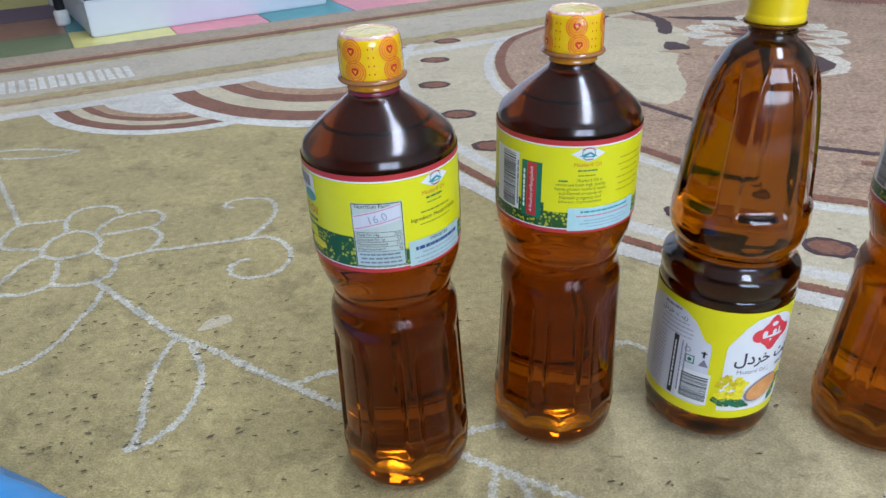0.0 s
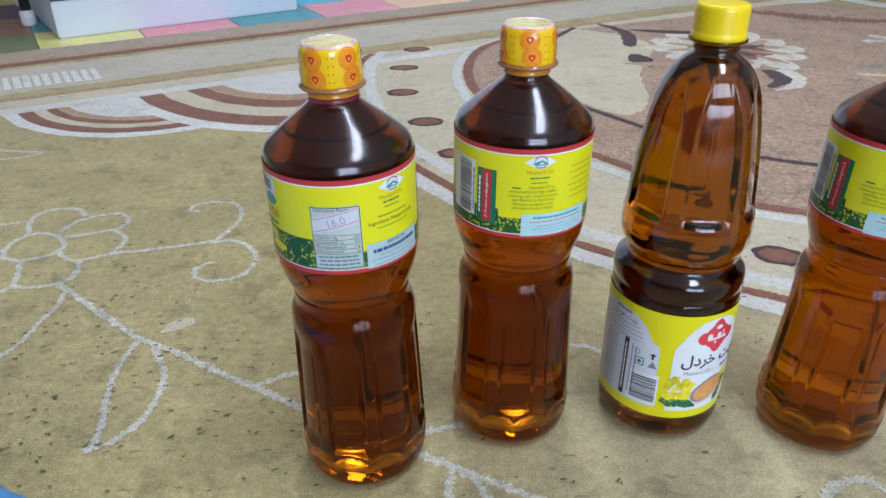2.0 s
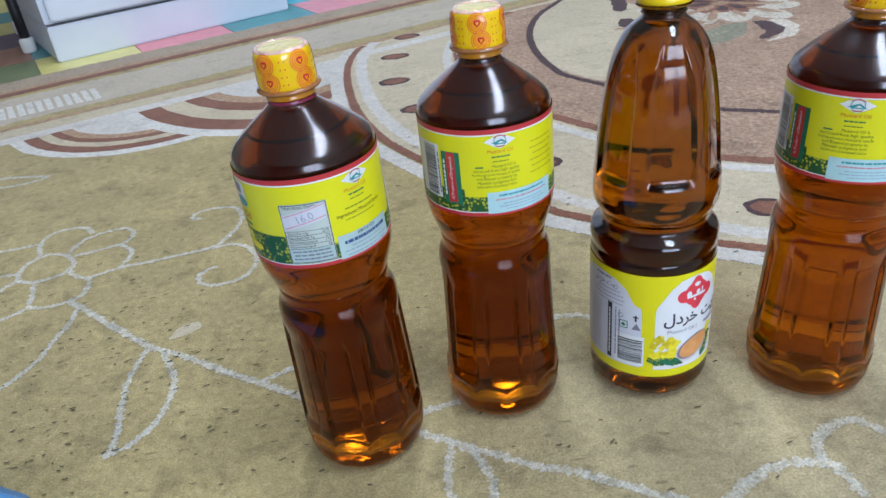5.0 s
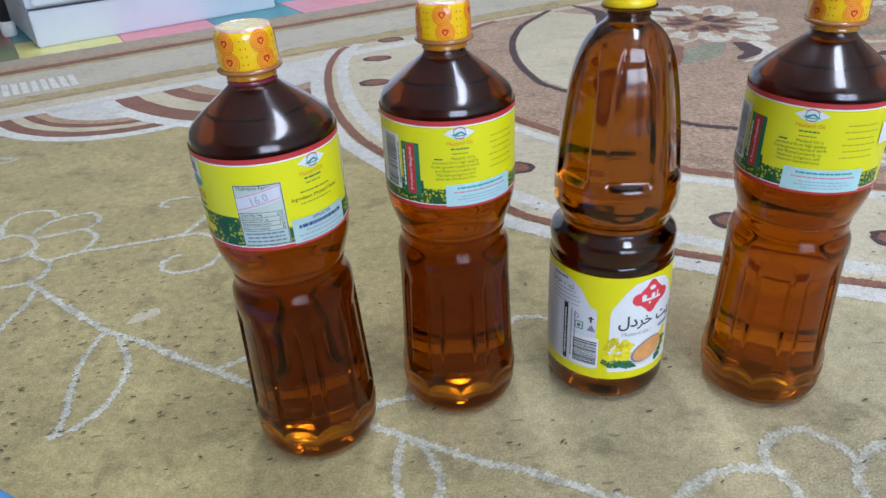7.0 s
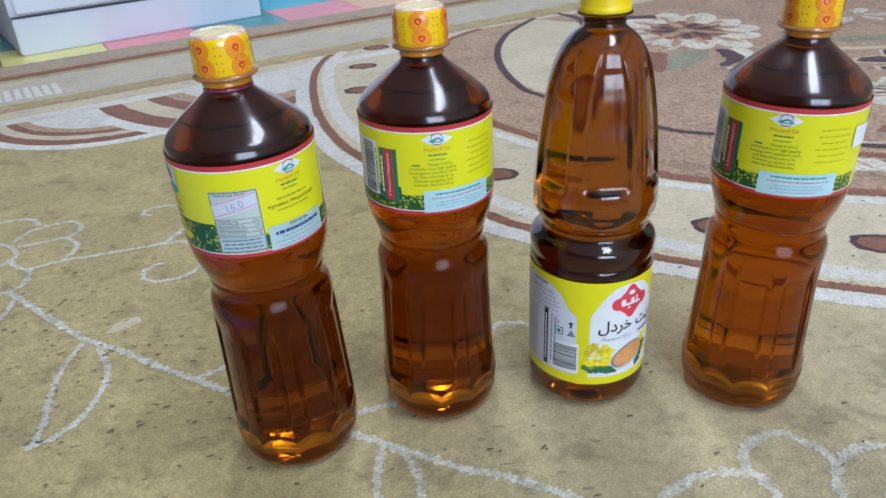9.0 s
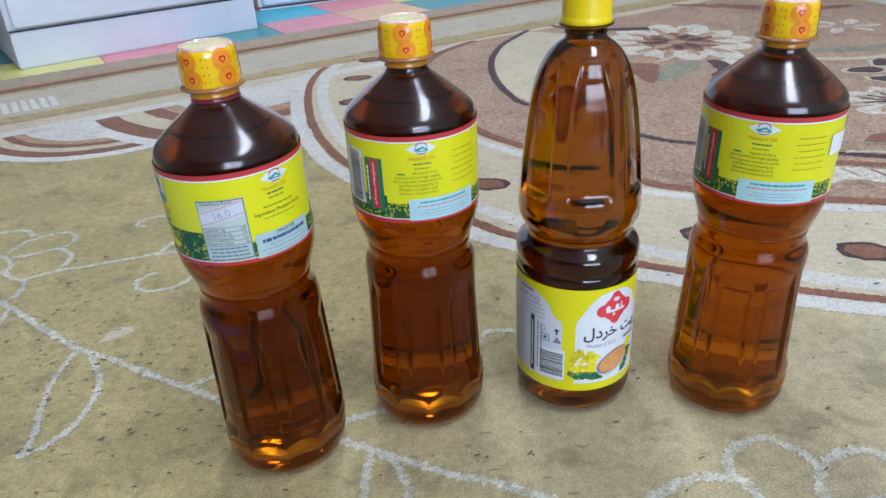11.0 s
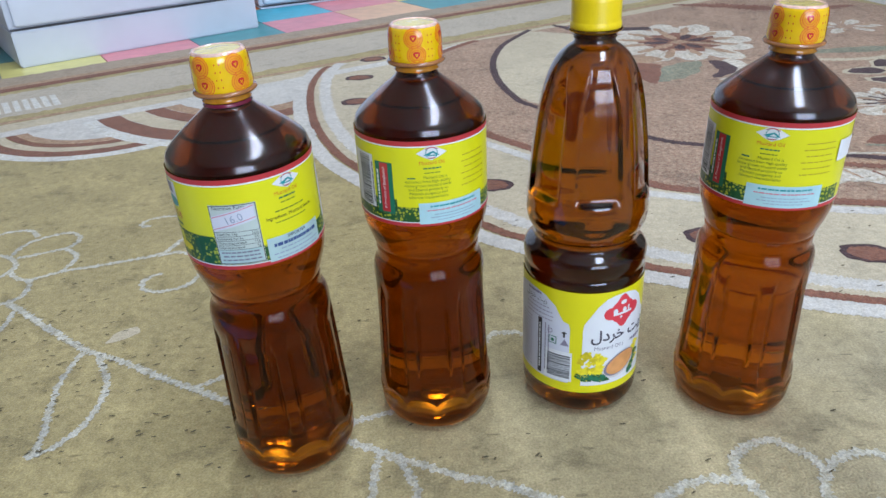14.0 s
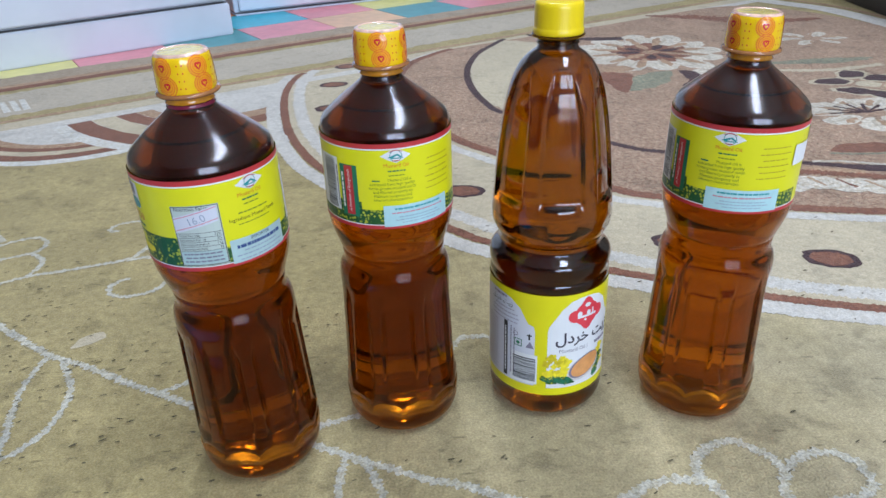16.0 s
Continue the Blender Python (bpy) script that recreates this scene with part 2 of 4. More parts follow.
YELLOW_CAP = plain("yellow_plastic", (0.82, 0.60, 0.008), 0.32, grain=0.03)
CABINET = plain("white_melamine", (0.67, 0.72, 0.82), 0.4, grain=0.05, scale=12)
GAP = plain("dark_gap", (0.08, 0.08, 0.09), 0.7)
WALL = plain("beige_wall", (0.40, 0.37, 0.33), 0.8, grain=0.05, scale=8)
CEIL = plain("white_ceiling", (0.80, 0.80, 0.79), 0.85, grain=0.03, scale=8)
BLUE = plain("blue_plastic", (0.03, 0.26, 0.62), 0.22, grain=0.12, scale=40, bump=0.3, bump_scale=90)
TAUPE = plain("taupe_wood", (0.20, 0.16, 0.13), 0.5, grain=0.2, scale=40)
TAUPE_DARK = plain("dark_plinth", (0.05, 0.042, 0.038), 0.6)
STEEL = plain("dark_steel", (0.04, 0.04, 0.045), 0.35, 0.6)
RUBBER = plain("white_rubber", (0.7, 0.7, 0.68), 0.6)


# ---- mesh helpers ----
def smooth(me):
    me.polygons.foreach_set("use_smooth", [True] * len(me.polygons))


def part(name, bm, mat, parent=None, label="", soft=False):
    me = bpy.data.meshes.new(name)
    bm.to_mesh(me)
    bm.free()
    me.materials.append(mat)
    if soft:
        smooth(me)
    ob = new(name, me)
    if parent is not None:
        ob.parent = parent
    if label:
        tagged(ob, label)
    return ob


def box_bm(x0, x1, y0, y1, z0, z1, bevel=0.0):
    bm = bmesh.new()
    bmesh.ops.create_cube(bm, size=1)
    for v in bm.verts:
        v.co = Vector(((x0 + x1) / 2 + v.co.x * (x1 - x0), (y0 + y1) / 2 + v.co.y * (y1 - y0), (z0 + z1) / 2 + v.co.z * (z1 - z0)))
    if bevel:
        bmesh.ops.bevel(bm, geom=list(bm.edges), offset=bevel, segments=2, affect="EDGES")
    return bm


def catmull(pts, step=0.004, closed=False):
    """Points every step metres along a smooth curve through pts."""
    p = [Vector((a[0], a[1], 0)) for a in pts]
    n = len(p)
    out = []
    for i in range(n if closed else n - 1):
        if closed:
            a, b, c, d = p[i - 1], p[i], p[(i + 1) % n], p[(i + 2) % n]
        else:
            a, b, c, d = p[max(i - 1, 0)], p[i], p[i + 1], p[min(i + 2, n - 1)]
        k = max(2, int((c - b).length / step))
        for j in range(k):
            t = j / k
            out.append(0.5 * ((2 * b) + (c - a) * t + (2 * a - 5 * b + 4 * c - d) * t * t + (3 * b - a - 3 * c + d) * t ** 3))
    if not closed:
        out.append(p[-1].copy())
    return out


LIFT = [0.0]


def lifted(z):
    """Each woven motif stands a hair above the one before, so that no two lie in one plane."""
    LIFT[0] += 3.5e-7
    return z + LIFT[0]


def ribbon_bm(pts, width, z, closed=False, rough=0.18, step=0.004, taper=0.0):
    """A woven line of pile: a strip with tufty edges."""
    c = catmull(pts, step, closed)
    n = len(c)
    z = lifted(z)
    bm = bmesh.new()
    rows = []
    for i, q in enumerate(c):
        d = (c[(i + 1) % n] - c[i - 1]) if closed else (c[min(i + 1, n - 1)] - c[max(i - 1, 0)])
        d.normalize()
        s = Vector((-d.y, d.x, 0))
        w = width / 2
        if taper:
            w *= 1 - taper * abs(2 * i / max(n - 1, 1) - 1) ** 2
        a = q + s * w * (1 + random.uniform(-rough, rough)) + Vector((0, 0, z))
        b = q - s * w * (1 + random.uniform(-rough, rough)) + Vector((0, 0, z))
        rows.append((bm.verts.new(a), bm.verts.new(b)))
    for i in range(n if closed else n - 1):
        (a, b), (e, f) = rows[i], rows[(i + 1) % n]
        bm.faces.new((a, b, f, e))
    return bm


def shape_bm(pts, z, rough=0.0012, step=0.005, curved=True):
    """A filled motif with tufty edges."""
    z = lifted(z)
    c = catmull(pts, step, True) if curved else [Vector((a[0], a[1], 0)) for a in pts]
    bm = bmesh.new()
    vs = [bm.verts.new(q + Vector((random.uniform(-rough, rough), random.uniform(-rough, rough), z))) for q in c]
    bm.faces.new(vs)
    bm.normal_update()
    if bm.faces[:][0].normal.z < 0:
        bmesh.ops.reverse_faces(bm, faces=bm.faces[:])
    bmesh.ops.triangulate(bm, faces=bm.faces[:])
    return bm


def lathe_bm(profile, n=64, shape=None, cap=True):
    """Turn (radius, height) points round z; shape(theta, z, r) may press panels into the wall."""
    bm = bmesh.new()
    rings = []
    for r, z in profile:
        ring = []
        for k in range(n):
            a = 2 * math.pi * k / n
            q = shape(a, z, r) if shape else r
            ring.append(bm.verts.new((q * math.cos(a), q * math.sin(a), z)))
        rings.append(ring)
    for a, b in zip(rings, rings[1:]):
        for k in range(n):
            bm.faces.new((a[k], a[(k + 1) % n], b[(k + 1) % n], b[k]))
    if cap:
        bm.faces.new(list(reversed(rings[0])))
        bm.faces.new(rings[-1])
    return bm


def fine(profile, step=0.0022):
    """More points along a profile, on a smooth curve."""
    return [(v.x, v.y) for v in catmull(profile, step)]


def bend(bm, radius):
    """Roll a flat drawing (x along, y up) onto a cylinder round z; x = 0 faces +x."""
    for v in bm.verts:
        a, r = v.co.x / radius, radius + v.co.z
        v.co = Vector((r * math.cos(a), r * math.sin(a), v.co.y))
    return bm


def patch_bm(a0, a1, z0, z1, radius, lift=0.0, n=None, slant=0.0):
    """A rectangle on a cylinder between two angles and two heights."""
    n = n or max(2, int(abs(a1 - a0) / 0.09))
    bm = bmesh.new()
    rows = []
    for k in range(n + 1):
        t = k / n
        a = a0 + (a1 - a0) * t
        r = radius + lift
        rows.append([bm.verts.new((r * math.cos(a), r * math.sin(a), z + slant * t)) for z in (z0, z1)])
    for (a, b), (c, d) in zip(rows, rows[1:]):
        bm.faces.new((a, c, d, b))
    return bm


def disc_flat(pts, n=3):
    bm = bmesh.new()
    bm.faces.new([bm.verts.new((x, y, 0)) for x, y in pts])
    bmesh.ops.triangulate(bm, faces=bm.faces[:])
    for _ in range(7):
        wide = [e for e in bm.edges if abs(e.verts[0].co.x - e.verts[1].co.x) > 0.0032]
        if not wide:
            break
        bmesh.ops.subdivide_edges(bm, edges=wide, cuts=1)
        bmesh.ops.triangulate(bm, faces=[f for f in bm.faces if len(f.verts) > 3])
    bm.normal_update()
    return bm


def moved(bm, x=0.0, y=0.0, z=0.0, turn=0.0):
    bmesh.ops.transform(bm, matrix=Matrix.Translation((x, y, z)) @ Matrix.Rotation(turn, 4, "Z"), verts=bm.verts[:])
    return bm


def merged(bms):
    out = bmesh.new()
    for b in bms:
        me = bpy.data.meshes.new("piece")
        b.to_mesh(me)
        b.free()
        out.from_mesh(me)
        bpy.data.meshes.remove(me)
    return out


def words_bm(text, size, align="CENTER", bold=0.0):
    """Flat letters in the built-in font, x along, y up."""
    cu = bpy.data.curves.new("words", "FONT")
    cu.body, cu.size, cu.align_x, cu.align_y, cu.resolution_u = text, size, align, "CENTER", 2
    cu.offset = bold
    ob = new("words", cu)
    bpy.context.view_layer.update()
    deps = bpy.context.evaluated_depsgraph_get()
    me = bpy.data.meshes.new_from_object(ob.evaluated_get(deps))
    bm = bmesh.new()
    bm.from_mesh(me)
    bpy.data.objects.remove(ob)
    bpy.data.curves.remove(cu)
    bpy.data.meshes.remove(me)
    return bm


def bar_flat(w, h):
    return disc_flat([(-w / 2, -h / 2), (w / 2, -h / 2), (w / 2, h / 2), (-w / 2, h / 2)])


def bars_flat(widths, h, gap, x=0.0):
    """Lines of unreadable print: rows of small bars."""
    out = []
    for row, w in enumerate(widths):
        left = -w / 2
        while left < w / 2 - 0.0006:
            k = min(random.uniform(0.0012, 0.004), w / 2 - left)
            out.append(moved(bar_flat(k * 0.82, h), x + left + k / 2, -row * gap))
            left += k
    return merged(out)


def barcode_flat(w, h, upright=True):
    """The dark lines of a bar code, across a field w wide and h high."""
    rng = random.Random(7)
    out = []
    p, span = 0.0, (w if upright else h)
    while p < span:
        k = rng.choice((0.00035, 0.0006, 0.0009))
        if p + k > span:
            break
        q = p + k / 2 - span / 2
        out.append(moved(bar_flat(k, h), q, 0) if upright else moved(bar_flat(w, k), 0, q))
        p += k + rng.choice((0.0004, 0.0007))
    return merged(out)


def oval_flat(rx, ry, n=24, wob=0.0, lobes=0):
    return disc_flat([((1 + wob * math.cos(lobes * 2 * math.pi * k / n)) * rx * math.cos(2 * math.pi * k / n),
                       (1 + wob * math.cos(lobes * 2 * math.pi * k / n)) * ry * math.sin(2 * math.pi * k / n)) for k in range(n)])


def ring_flat(r0, r1, n=28):
    bm = bmesh.new()
    a = [[bm.verts.new((r * math.cos(2 * math.pi * k / n), r * math.sin(2 * math.pi * k / n), 0)) for r in (r0, r1)] for k in range(n)]
    for k in range(n):
        (p, q), (s, t) = a[k], a[(k + 1) % n]
        bm.faces.new((p, q, t, s))
    return bm


# ---- room ----
X0, X1, Y0, Y1, Z1 = -2.4, 2.8, -2.6, 3.75, 2.6
part("floor", box_bm(X0, X1, Y0, Y1, -0.12, -0.012), plain("grey_floor", (0.34, 0.32, 0.30), 0.5, grain=0.1, scale=15))
tagged(bpy.data.objects["floor"], "plain grey floor slab under the carpet", "floor", kind="structure")
for nm, b in (("wall_north", (X0, X1, Y1, Y1 + 0.15)), ("wall_south", None), ("wall_west", (X0 - 0.15, X0, Y0 - 0.15, Y1 + 0.15)), ("wall_east", (X1, X1 + 0.15, Y0 - 0.15, Y1 + 0.15))):
    if b is None:
        a, c, lo, hi = WINDOW
        pieces = [box_bm(X0, a, Y0 - 0.15, Y0, -0.12, Z1), box_bm(c, X1, Y0 - 0.15, Y0, -0.12, Z1), box_bm(a, c, Y0 - 0.15, Y0, -0.12, lo), box_bm(a, c, Y0 - 0.15, Y0, hi, Z1)]
        tagged(part(nm, merged(pieces), WALL), "beige painted wall with a wide window", "wall", kind="structure")
        win = tagged(new("window_1"), "wide white-framed window letting in daylight", "window", kind="structure")
        for x in (a + 0.03, (a + c) / 2, c - 0.03):
            part("window_frame", box_bm(x - 0.03, x + 0.03, Y0 - 0.09, Y0 - 0.04, lo, hi, 0.004), CABINET, win)
        for z in (lo + 0.03, hi - 0.03):
            part("window_frame", box_bm(a + 0.06, c - 0.06, Y0 - 0.088, Y0 - 0.042, z - 0.03, z + 0.03, 0.004), CABINET, win)
        part("window_sill", box_bm(a - 0.04, c + 0.04, Y0 - 0.03, Y0 + 0.06, lo - 0.03, lo - 0.002, 0.004), CABINET, win)
    else:
        tagged(part(nm, box_bm(*b, -0.12, Z1), WALL), "plain beige painted wall", "wall", kind="structure")
tagged(part("ceiling", box_bm(X0 - 0.15, X1 + 0.15, Y0 - 0.15, Y1 + 0.15, Z1, Z1 + 0.12), CEIL), "plain white ceiling", "ceiling", kind="structure")

U = Vector((math.cos(radians(32.4)), math.sin(radians(32.4)), 0))
V = Vector((-U.y, U.x, 0))


def uv(u, v):
    p = U * u + V * v
    return (p.x, p.y)


# ---- carpet ----
carpet = tagged(new("carpet"), "worn khaki patterned wool carpet, stained, with flower scrolls and medallion", "carpet")


def carpet_base():
    corners = [uv(-1.6, 1.69), uv(2.45, 1.63), uv(2.45, -1.4), uv(-1.6, -1.4)]
    bm = bmesh.new()
    top = [bm.verts.new((x, y, 0)) for x, y in corners]
    low = [bm.verts.new((x, y, -0.011)) for x, y in corners]
    bm.faces.new(list(reversed(top)))
    bm.faces.new(low)
    for k in range(4):
        bm.faces.new((top[k], top[(k + 1) % 4], low[(k + 1) % 4], low[k]))
    bmesh.ops.recalc_face_normals(bm, faces=bm.faces[:])
    return bm


part("pile_field", carpet_base(), KHAKI, carpet, "khaki wool field with dark stains")
L1, L2, L3, L4 = 0.00025, 0.00040, 0.00055, 0.00070
LOW = 0.0001


def border(v0, v1, w, mat, z, name="border_line", u0=-1.5, u1=2.3):
    part(name, ribbon_bm([uv(u0 + (u1 - u0) * k / 8, v0 + (v1 - v0) * k / 8) for k in range(9)], w, z, rough=0.06, step=0.01), mat, carpet)


# edging, dark line, beige guard, thin line, pale band
border(1.632, 1.600, 0.104, TAN, L1, "edging")
border(1.575, 1.548, 0.030, BROWN, L2)
border(1.598, 1.572, 0.020, FADED, L2)
border(1.470, 1.415, 0.165, GUARD, L1, "guard_band")
border(1.385, 1.262, 0.014, FADED, L2)
border(1.352, 1.222, 0.052, CREAM, L1, "guard_band")
border(1.318, 1.192, 0.030, PALE, L2)


def dash(u, v, k):
    part("border_dash", shape_bm([uv(u - 0.0045, v - 0.040), uv(u + 0.0055, v - 0.040), uv(u + 0.0045, v + 0.040), uv(u - 0.0050, v + 0.040)], L2, 0.001, 0.01, False), IVORY, carpet)


for k in range(26):
    dash(0.322 - 0.0152 * k, 1.425 + 0.001 * k, k)


def half_rings(u, v, rx, ry, lean, spec):
    """Nested half ovals that hang from the border."""
    for name, r0, r1, mat, z in spec:
        outer, inner = [], []
        for k in range(25):
            a = math.pi * k / 24
            for r, out in ((r0, outer), (r1, inner)):
                out.append(uv(u - rx * r * math.cos(a) + lean * r * math.sin(a), v - ry * r * math.sin(a)))
        part(name, shape_bm(outer + list(reversed(inner)) if r1 > 0.01 else outer, z, 0.0012, 0.01, False), mat, carpet)


RINGS_A = (("lunette_edge", 1.09, 1.0, IVORY, LOW), ("lunette_band", 1.0, 0.90, BROWN, LOW), ("lunette_band", 0.90, 0.82, CREAM, LOW),
           ("lunette_band", 0.82, 0.75, BROWN, LOW), ("lunette_band", 0.75, 0.67, FADED, LOW), ("lunette_fill", 0.67, 0.0, PALE, LOW))
RINGS = (("lunette_edge", 1.09, 1.0, IVORY, LOW), ("lunette_band", 1.0, 0.86, BROWN, LOW), ("lunette_band", 0.86, 0.72, CREAM, LOW),
         ("lunette_band", 0.72, 0.60, BROWN, LOW), ("lunette_band", 0.60, 0.50, FADED, LOW), ("lunette_fill", 0.50, 0.0, PALE, LOW))
half_rings(0.40, 1.272, 0.211, 0.212, 0.0, RINGS_A)
half_rings(0.622, 1.276, 0.262, 0.312, 0.0, RINGS)


def line(pts, w=0.0052, mat=None, z=L2, closed=False, name="scroll_line", rough=0.62, taper=0.0):
    part(name, ribbon_bm(pts, w, z, closed, rough, 0.0014, taper), mat or SCROLL, carpet)


# flower and scrolls
line([(-.284, .728), (-.291, .755), (-.283, .772), (-.266, .777), (-.246, .766), (-.236, .749), (-.242, .731), (-.263, .721)], closed=True)
line([(-.284, .775), (-.298, .803), (-.296, .826), (-.278, .835), (-.261, .834), (-.246, .818)])
line([(-.253, .776), (-.251, .799), (-.238, .815), (-.215, .825), (-.198, .815), (-.195, .798), (-.206, .785), (-.244, .769)])
line([(-.203, .787), (-.184, .773), (-.179, .756), (-.182, .737)])
line([(-.239, .744), (-.224, .728), (-.207, .722), (-.180, .737), (-.141, .748), (-.095, .763), (-.085, .778), (-.078, .807), (-.081, .833), (-.094, .853), (-.113, .857), (-.134, .850), (-.138, .836), (-.126, .832)])
line([(-.093, .761), (-.072, .767), (-.052, .755), (-.039, .733), (-.039, .710), (-.049, .695), (-.067, .689), (-.083, .694), (-.090, .707), (-.085, .717), (-.076, .724)])
line([(-.207, .722), (-.200, .705), (-.200, .689), (-.211, .679), (-.228, .672), (-.244, .675), (-.250, .691), (-.261, .717)])
line([(-.283, .727), (-.291, .712), (-.294, .688), (-.293, .666), (-.284, .657), (-.266, .656), (-.254, .663), (-.244, .674)])
line([(-.299, .803), (-.320, .797), (-.343, .789), (-.345, .767), (-.336, .743), (-.315, .738), (-.291, .740)])
line([(-.345, .792), (-.390, .847), (-.435, .902), (-.478, .958)])
line([(-.207, .679), (-.189, .667), (-.150, .637), (-.113, .609), (-.089, .594), (-.061, .581), (-.034, .565), (-.003, .548), (.016, .538), (.048, .521),
      (.092, .500), (.136, .478), (.167, .462), (.190, .452), (.212, .442), (.236, .435), (.260, .424), (.300, .405)], 0.0062)
line([(.007, .541), (.019, .549), (.044, .562), (.075, .570)])
line([(-.098, .596), (-.100, .577), (-.099, .554), (-.093, .527), (-.085, .500), (-.082, .483), (-.085, .474)])
line([(-.086, .593), (-.070, .569), (-.060, .549), (-.057, .528), (-.058, .509), (-.063, .494), (-.072, .482), (-.085, .474)])
line([(-.193, .665), (-.189, .641), (-.191, .620), (-.192, .590), (-.201, .564), (-.216, .548), (-.25, .53)])
line([(-.509, .997), (-.452, 1.006), (-.387, .999)], 0.007)
line([(-.387, .999), (-.402, .986), (-.434, .975), (-.494, .973)], 0.006)
line([(.157, .465), (.155, .449), (.155, .430), (.160, .405)])
line([(.166, .461), (.176, .447), (.183, .429), (.178, .405)])
line([(.112, .484), (.139, .499), (.166, .510), (.205, .545), (.237, .595), (.248, .599), (.263, .596), (.285, .575)], 0.0055)
line([(.310, .40), (.331, .420), (.344, .428), (.359, .433), (.371, .433), (.383, .430), (.388, .421), (.392, .405)], 0.007)
line([(.383, .431), (.380, .441), (.385, .452), (.396, .461), (.410, .465), (.420, .460), (.428, .452), (.433, .443), (.433, .433), (.428, .424), (.426, .405)], 0.0065)
line([(.432, .433), (.442, .443), (.456, .450), (.470, .451), (.480, .444), (.483, .432), (.480, .419), (.462, .410), (.450, .412)], 0.007)
part("wear_mark", shape_bm([(-.083, .606), (-.070, .612), (-.060, .622), (-.066, .630), (-.078, .626), (-.084, .614)], L1), CREAM, carpet)

# medallion: nested fields and their outlines
OUTER = [(-.02, 1.52), (-.031, 1.491), (-.035, 1.400), (-.022, 1.293), (.005, 1.170), (.040, 1.071), (.077, .998), (.155, .893), (.242, .799), (.278, .767), (.384, .700),
         (.422, .682), (.513, .640), (.598, .613), (.70, .592), (.82, .590)]
INNER = [(.270, 1.68), (.229, 1.635), (.183, 1.560), (.163, 1.452), (.164, 1.354), (.185, 1.250), (.250, 1.105), (.302, 1.035), (.428, .898), (.475, .866), (.590, .826), (.706, .800), (.82, .79)]
DARKS = [(.39, 1.76), (.365, 1.715), (.318, 1.615), (.293, 1.490), (.293, 1.370), (.312, 1.262), (.340, 1.202), (.475, 1.042), (.540, 1.003), (.640, .965), (.745, .930), (.85, .92)]
FAR = [(1.20, .75), (1.24, 1.05), (1.24, 1.50), (1.21, 1.78), (1.12, 1.97), (.98, 2.05), (.62, 1.88)]
part("medallion_field", shape_bm(OUTER + FAR + [(.30, 1.66)], L1, 0.001, 0.02), CREAM, carpet)
part("medallion_field", shape_bm(INNER + FAR[:6] + [(.62, 1.86)], L2, 0.001, 0.02), ROSE, carpet)
part("medallion_field", shape_bm([(.39, 1.74), (.322, 1.612), (.298, 1.490), (.298, 1.370), (.318, 1.262), (.39, 1.17), (.44, 1.24), (.46, 1.40), (.52, 1.62)], L3, 0.002, 0.01), CREAM, carpet)
line([(x - 0.016, y - 0.012) for x, y in OUTER], 0.022, PALE, L2, name="medallion_outline", rough=0.12)
line(OUTER, 0.0125, BROWN, L3, name="medallion_outline", rough=0.22)
line([(x + 0.022, y + 0.02) for x, y in OUTER], 0.020, PALE, L2, name="medallion_outline", rough=0.25)
line([(x - 0.020, y - 0.016) for x, y in INNER], 0.016, PALE, L3, name="medallion_outline", rough=0.2)
line(INNER, 0.017, BROWN, L4, name="medallion_outline", rough=0.2)
line(DARKS, 0.0125, DARK, L4, name="medallion_outline", rough=0.25)


def spot(x, y, turn, rx=0.026, ry=0.019):
    pts = [(x + rx * math.cos(a) * math.cos(turn) - ry * math.sin(a) * math.sin(turn), y + rx * math.cos(a) * math.sin(turn) + ry * math.sin(a) * math.cos(turn))
           for a in [2 * math.pi * k / 14 for k in range(14)]]
    part("medallion_dot", shape_bm(pts, L3, 0.0018, 0.004), DARK, carpet)
    pts = [(x + (a - x) * 0.72, y + (b - y) * 0.72) for a, b in pts]
    part("medallion_dot", shape_bm(pts, L4, 0.0014, 0.004), BROWN, carpet)


for x, y, turn in ((.047, 1.424, 0.1), (.057, 1.275, 0.15), (.102, 1.133, 0.1), (.150, 1.011, 0.0), (.256, .905, -0.2), (.352, .822, -0.3), (.464, .751, -0.35), (.596, .704, -0.3), (.72, .68, -0.2), (.06, 1.56, 0.3)):
    spot(x, y, turn)


def petal_pts(cx, cy, a, r0, r1, w, squash=1.0):
    d, s = Vector((math.cos(a), math.sin(a) * squash)), Vector((-math.sin(a), math.cos(a) * squash))
    return [tuple(Vector((cx, cy)) + d * (r0 + (r1 - r0) * t) + s * w * k) for t, k in ((0, -.35), (.45, -1), (.85, -.8), (1.04, 0), (.85, .8), (.45, 1), (0, .35))]


